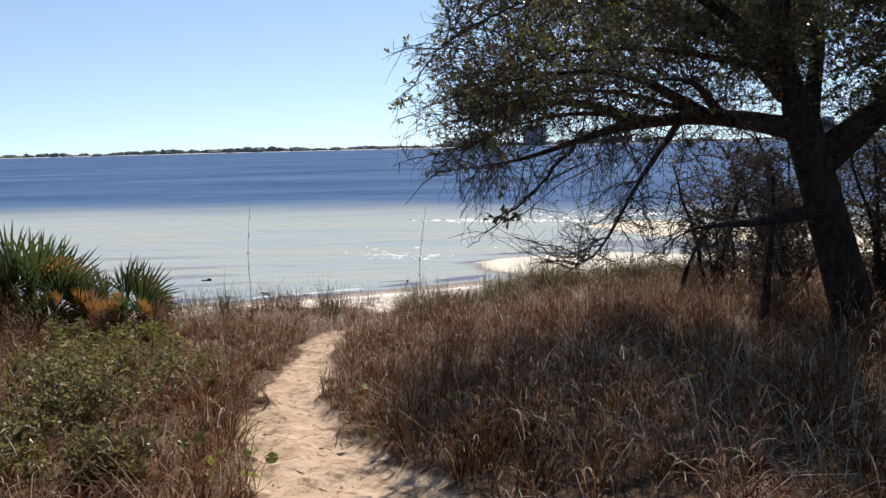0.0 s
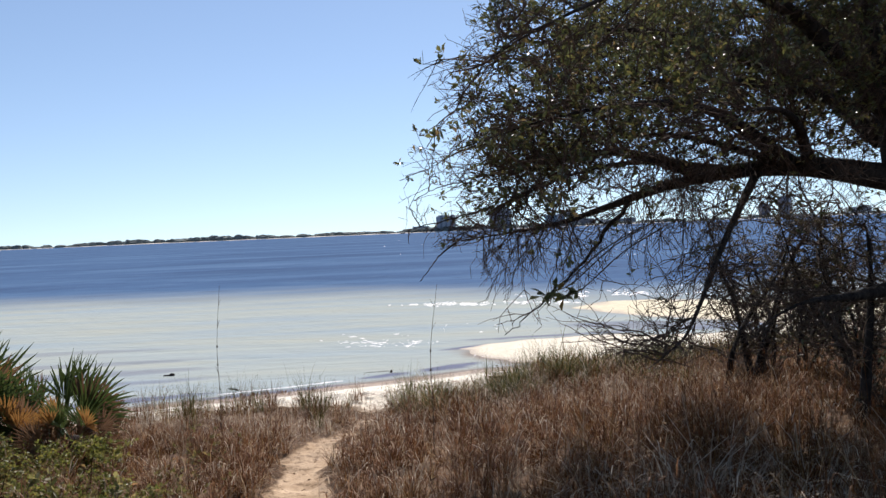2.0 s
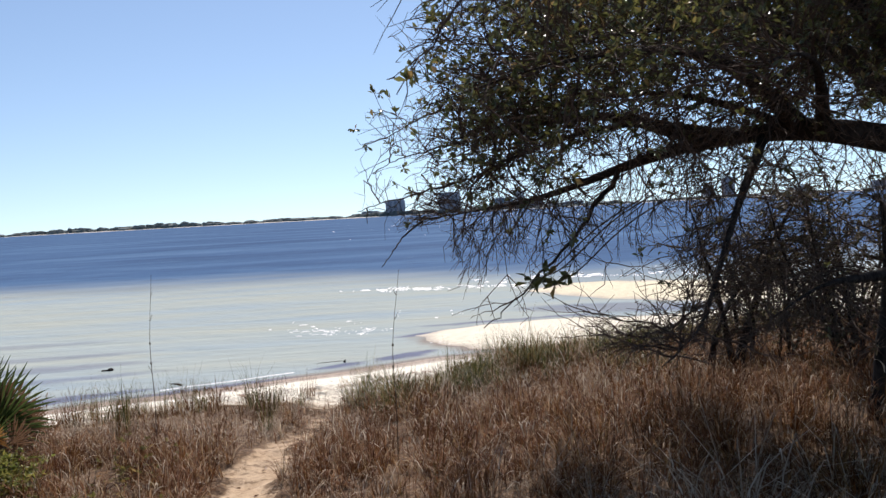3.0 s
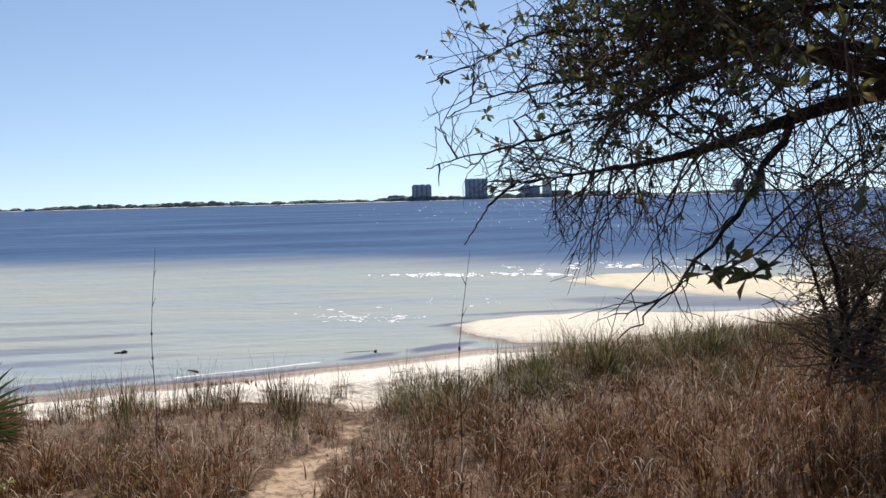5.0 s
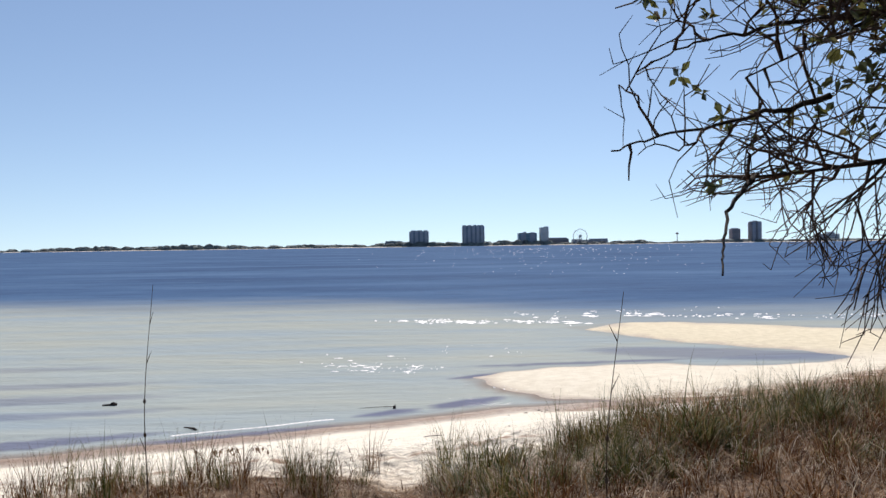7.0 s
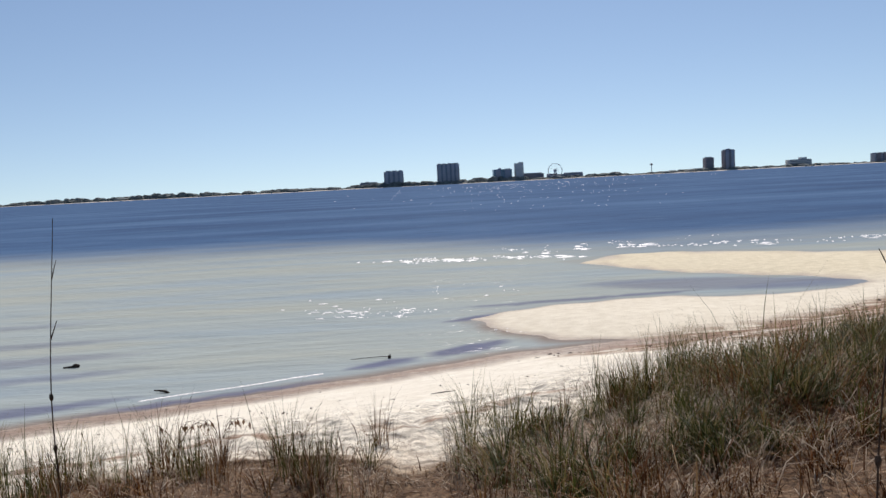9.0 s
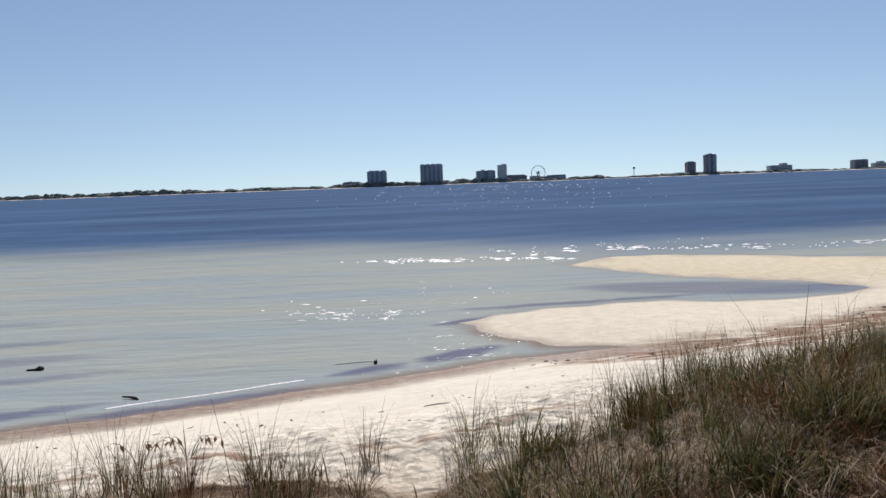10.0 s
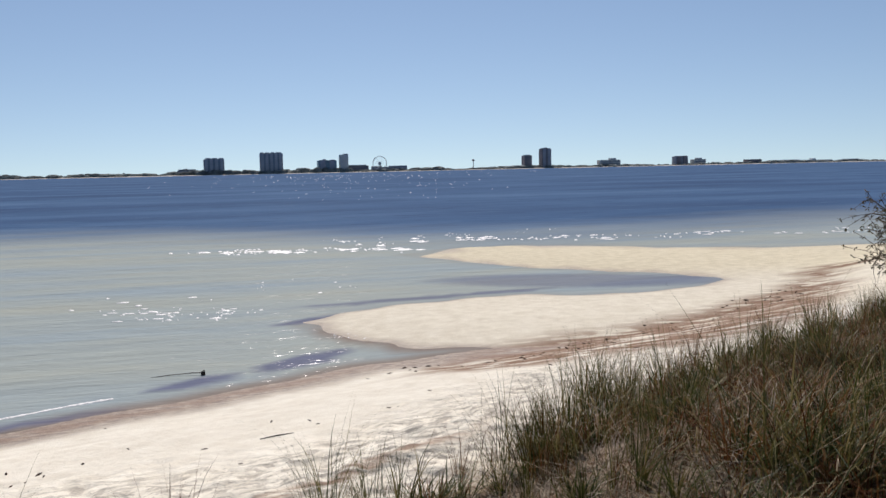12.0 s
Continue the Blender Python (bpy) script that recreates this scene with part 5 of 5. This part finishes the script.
def crest(heap, rng, x, y, ln, high, slope=0.0):
    """One low ragged white ridge, used for foam and for modelled sun glints."""
    n = 7
    top, front, back = [], [], []
    for q in range(n):
        u = ln * (2 * q / (n - 1) - 1)
        e = 1 - (2 * q / (n - 1) - 1) ** 2
        wob = rng.gauss(0, 0.25 * high)
        top.append((x + u, y + slope * u + wob, 0.008 + high * (0.15 + e) * rng.uniform(0.5, 1.2)))
        front.append((x + u, y + slope * u + wob - high * (0.6 + 1.6 * e), 0.0))
        back.append((x + u, y + slope * u + wob + high * (0.6 + 1.6 * e), 0.0))
    fs = [(q, q + 1, n + q + 1, n + q) for q in range(n - 1)] + [(n + q, n + q + 1, 2 * n + q + 1, 2 * n + q) for q in range(n - 1)]
    heap.add(front + top + back, fs)


def build_glint_rows():
    """Broken rows of small white ridges that stand in for sun glints on wavelets."""
    rng = random.Random(31)
    rows = [  # from, to, bunches, crests a bunch, spread over y, height
        ((0.6, 42.8), (6.8, 41.9), 13, 9, 0.9, 0.030), ((6.0, 44.2), (17.5, 42.6), 13, 6, 1.2, 0.028), ((-1.4, 29.6), (2.6, 28.9), 10, 9, 0.55, 0.013),
        ((17, 42.4), (27, 39.6), 8, 5, 0.9, 0.028), ((-1.0, 31.5), (4.0, 32.5), 8, 2, 1.3, 0.014), ((1.6, 26.3), (3.6, 25.6), 5, 4, 0.3, 0.008),
        ((4.5, 46.5), (15.0, 46.0), 9, 2, 1.2, 0.022)]
    for a, b, bunches, per, spread, high in rows:
        heap = Heap()
        slope = (b[1] - a[1]) / (b[0] - a[0])
        for _ in range(bunches):
            t = rng.random()
            mx, my, wide = a[0] + (b[0] - a[0]) * t, a[1] + (b[1] - a[1]) * t + rng.gauss(0, 0.6 * spread), rng.uniform(0.1, 0.6)
            for _ in range(rng.randint(per // 2, per + per // 2)):
                x = mx + rng.gauss(0, wide)
                ln = high * (rng.uniform(0.6, 2.2) if rng.random() < 0.75 else rng.uniform(3, 9))
                crest(heap, rng, x, my + slope * (x - mx) + rng.gauss(0, 0.4 * spread), ln, high * rng.uniform(0.5, 1.2), slope)
        ob = new("foam", heap.mesh("foam", M_FOAM_GLINT, True))
        tagged(ob, "broken row of white flecks standing in for sun glints on shallow water", "foam", kind="stuff")


build_glint_rows()


def build_wash_line():
    """The thin bright edge of a wavelet running up the sand."""
    rng = random.Random(35)
    heap = Heap()
    for i in range(70):
        t = i / 69
        x, y = -3.1 + 2.5 * t, 22.02 + 1.02 * t + 0.03 * math.sin(9 * t)
        crest(heap, rng, x, y, rng.uniform(0.03, 0.06), rng.uniform(0.004, 0.009), 0.41)
    ob = new("foam", heap.mesh("foam", M_FOAM_GLINT, True))
    tagged(ob, "thin white line of foam along the water's edge", "foam", kind="stuff")


build_wash_line()


def build_far_glints():
    """Small white ridges far out on the bay, standing in for sun glints."""
    rng = random.Random(77)
    heap = Heap()
    for _ in range(210):
        y = 90 + 600 * rng.random() ** 1.3
        x = y * math.tan(radians(rng.gauss(10.5, 4.5)))
        crest(heap, rng, x, y, y * rng.uniform(0.0003, 0.0009), y * rng.uniform(0.0002, 0.0005))
    ob = new("far_glints", heap.mesh("far_glints", M_FOAM_GLINT))
    tagged(ob, "tiny white flecks standing in for sun glints on open water", "foam", kind="stuff")


build_far_glints()


def build_debris():
    rng = random.Random(17)
    heap = Heap()
    for _ in range(760):
        if rng.random() < 0.84:
            x = rng.uniform(-4.5, 6)
            y = np.interp(x, DUNE_X, DUNE_Y) + abs(rng.gauss(0, 1.3))
        else:
            x = rng.uniform(2.6, 13)
            y = np.interp(x, [2.6, 5, 7, 9.1, 12], [23.0, 23.3, 23.9, 24.9, 27]) + rng.gauss(0, 0.5)
        z = ground_z(x, y)
        if z < 0.03:
            continue
        a, ln, w = rng.uniform(0, 3.14), rng.uniform(0.01, 0.05), rng.uniform(0.004, 0.011)
        c, s = math.cos(a), math.sin(a)
        vs, fs = tube([(x - ln * c, y - ln * s, z + 0.004), (x, y, z + w * 0.8), (x + ln * c, y + ln * s, z + 0.004)], [w * 0.5, w, w * 0.4], 5)
        heap.add(vs, fs)
    ob = new("beach_debris", heap.mesh("beach_debris", M_DEBRIS))
    tagged(ob, "scattered dark bits of seaweed and bark on sand", "debris", kind="stuff")


build_debris()


# ---- green ground cover between the path and the palmettos ----
def build_cover():
    rng = random.Random(51)
    leaves, stems = Heap(), Heap()
    for _ in range(420):
        x, y = rng.uniform(-3.4, 0.1), rng.uniform(5.6, 11.6)
        if x > np.interp(y, WAY_Y, WAY_X) - 0.5 or rng.random() < 0.3 + 0.3 * math.sin(2.1 * x) * math.sin(1.7 * y):
            continue
        z = ground_z(x, y)
        st = grow((x, y, z - 0.02), (rng.uniform(-0.5, 0.5), rng.uniform(-0.5, 0.5), 1), rng.uniform(0.14, 0.38), rng, 0.15, 0, 5)
        vs, fs = tube(st, [0.003, 0.0028, 0.0025, 0.002, 0.0018, 0.0015], 3)
        stems.add(vs, fs)
        for p in st[1:]:
            for _ in range(4):
                put_leaf(leaves, p, (rng.uniform(-1, 1), rng.uniform(-1, 1), rng.uniform(-0.1, 0.8)), rng, rng.uniform(0.03, 0.06), rng.uniform(0.014, 0.026))
    ob = new("ground_cover", leaves.mesh("ground_cover", M_COVER))
    tagged(ob, "olive-green small-leaved plants among the dry grass", "plants", kind="stuff")
    ob = new("cover_stems", stems.mesh("cover_stems", M_TWIG))
    tagged(ob, "thin brown stems of the low plants", "plants", kind="stuff")


build_cover()


def build_path_litter():
    rng = random.Random(61)
    heap = Heap()
    for _ in range(520):
        y = rng.uniform(4.6, 15.5)
        x = np.interp(y, WAY_Y, WAY_X) + rng.gauss(0, 0.3)
        z = ground_z(x, y)
        if rng.random() < 0.55:
            a, ln, w = rng.uniform(0, 3.14), rng.uniform(0.015, 0.07), rng.uniform(0.0015, 0.004)
            c, s = math.cos(a), math.sin(a)
            vs, fs = tube([(x - ln * c, y - ln * s, z + 0.004), (x, y, z + 0.01), (x + ln * c, y + ln * s, z + 0.004)], [w, w, w * 0.6], 4)
            heap.add(vs, fs)
        else:
            put_leaf(heap, (x, y, z + 0.008), (rng.uniform(-1, 1), rng.uniform(-1, 1), rng.uniform(0, 0.3)), rng, rng.uniform(0.03, 0.06), rng.uniform(0.014, 0.026))
    ob = new("path_litter", heap.mesh("path_litter", M_PALM_BROWN))
    tagged(ob, "dead brown leaves and twigs on the sandy path", "litter", kind="stuff")


build_path_litter()


# ---- a dead sprig on the sand ----
def build_sprig(x, y, seed):
    rng = random.Random(seed)
    root = thing("dead_sprig", (x, y, ground_z(x, y)), "dead curled sprig with brown leaves on pale sand", "plant")
    for _ in range(4):
        w = rng.uniform(-0.9, 0.9)
        pts = smooth_line([(0, 0, -0.03), (w * 0.08, 0.02, 0.14), (w * 0.22, 0.03, 0.24), (w * 0.36, 0.02, 0.20)], 4)
        vs, fs = tube(pts, [0.004 - 0.0028 * i / (len(pts) - 1) for i in range(len(pts))], 5)
        part("stem", mesh_of("stem", vs, fs, M_TWIG), root)
        for k in (7, 10, 12):
            hp = Heap()
            put_leaf(hp, pts[k], (rng.uniform(-0.6, 0.6), rng.uniform(-0.5, 0.5), -1), rng, rng.uniform(0.05, 0.085), 0.03)
            part("leaf", hp.mesh("leaf", M_PALM_BROWN), root, "curled brown dead leaf")


build_sprig(-1.5, 17.0, 5)
build_sprig(-1.15, 17.1, 6)
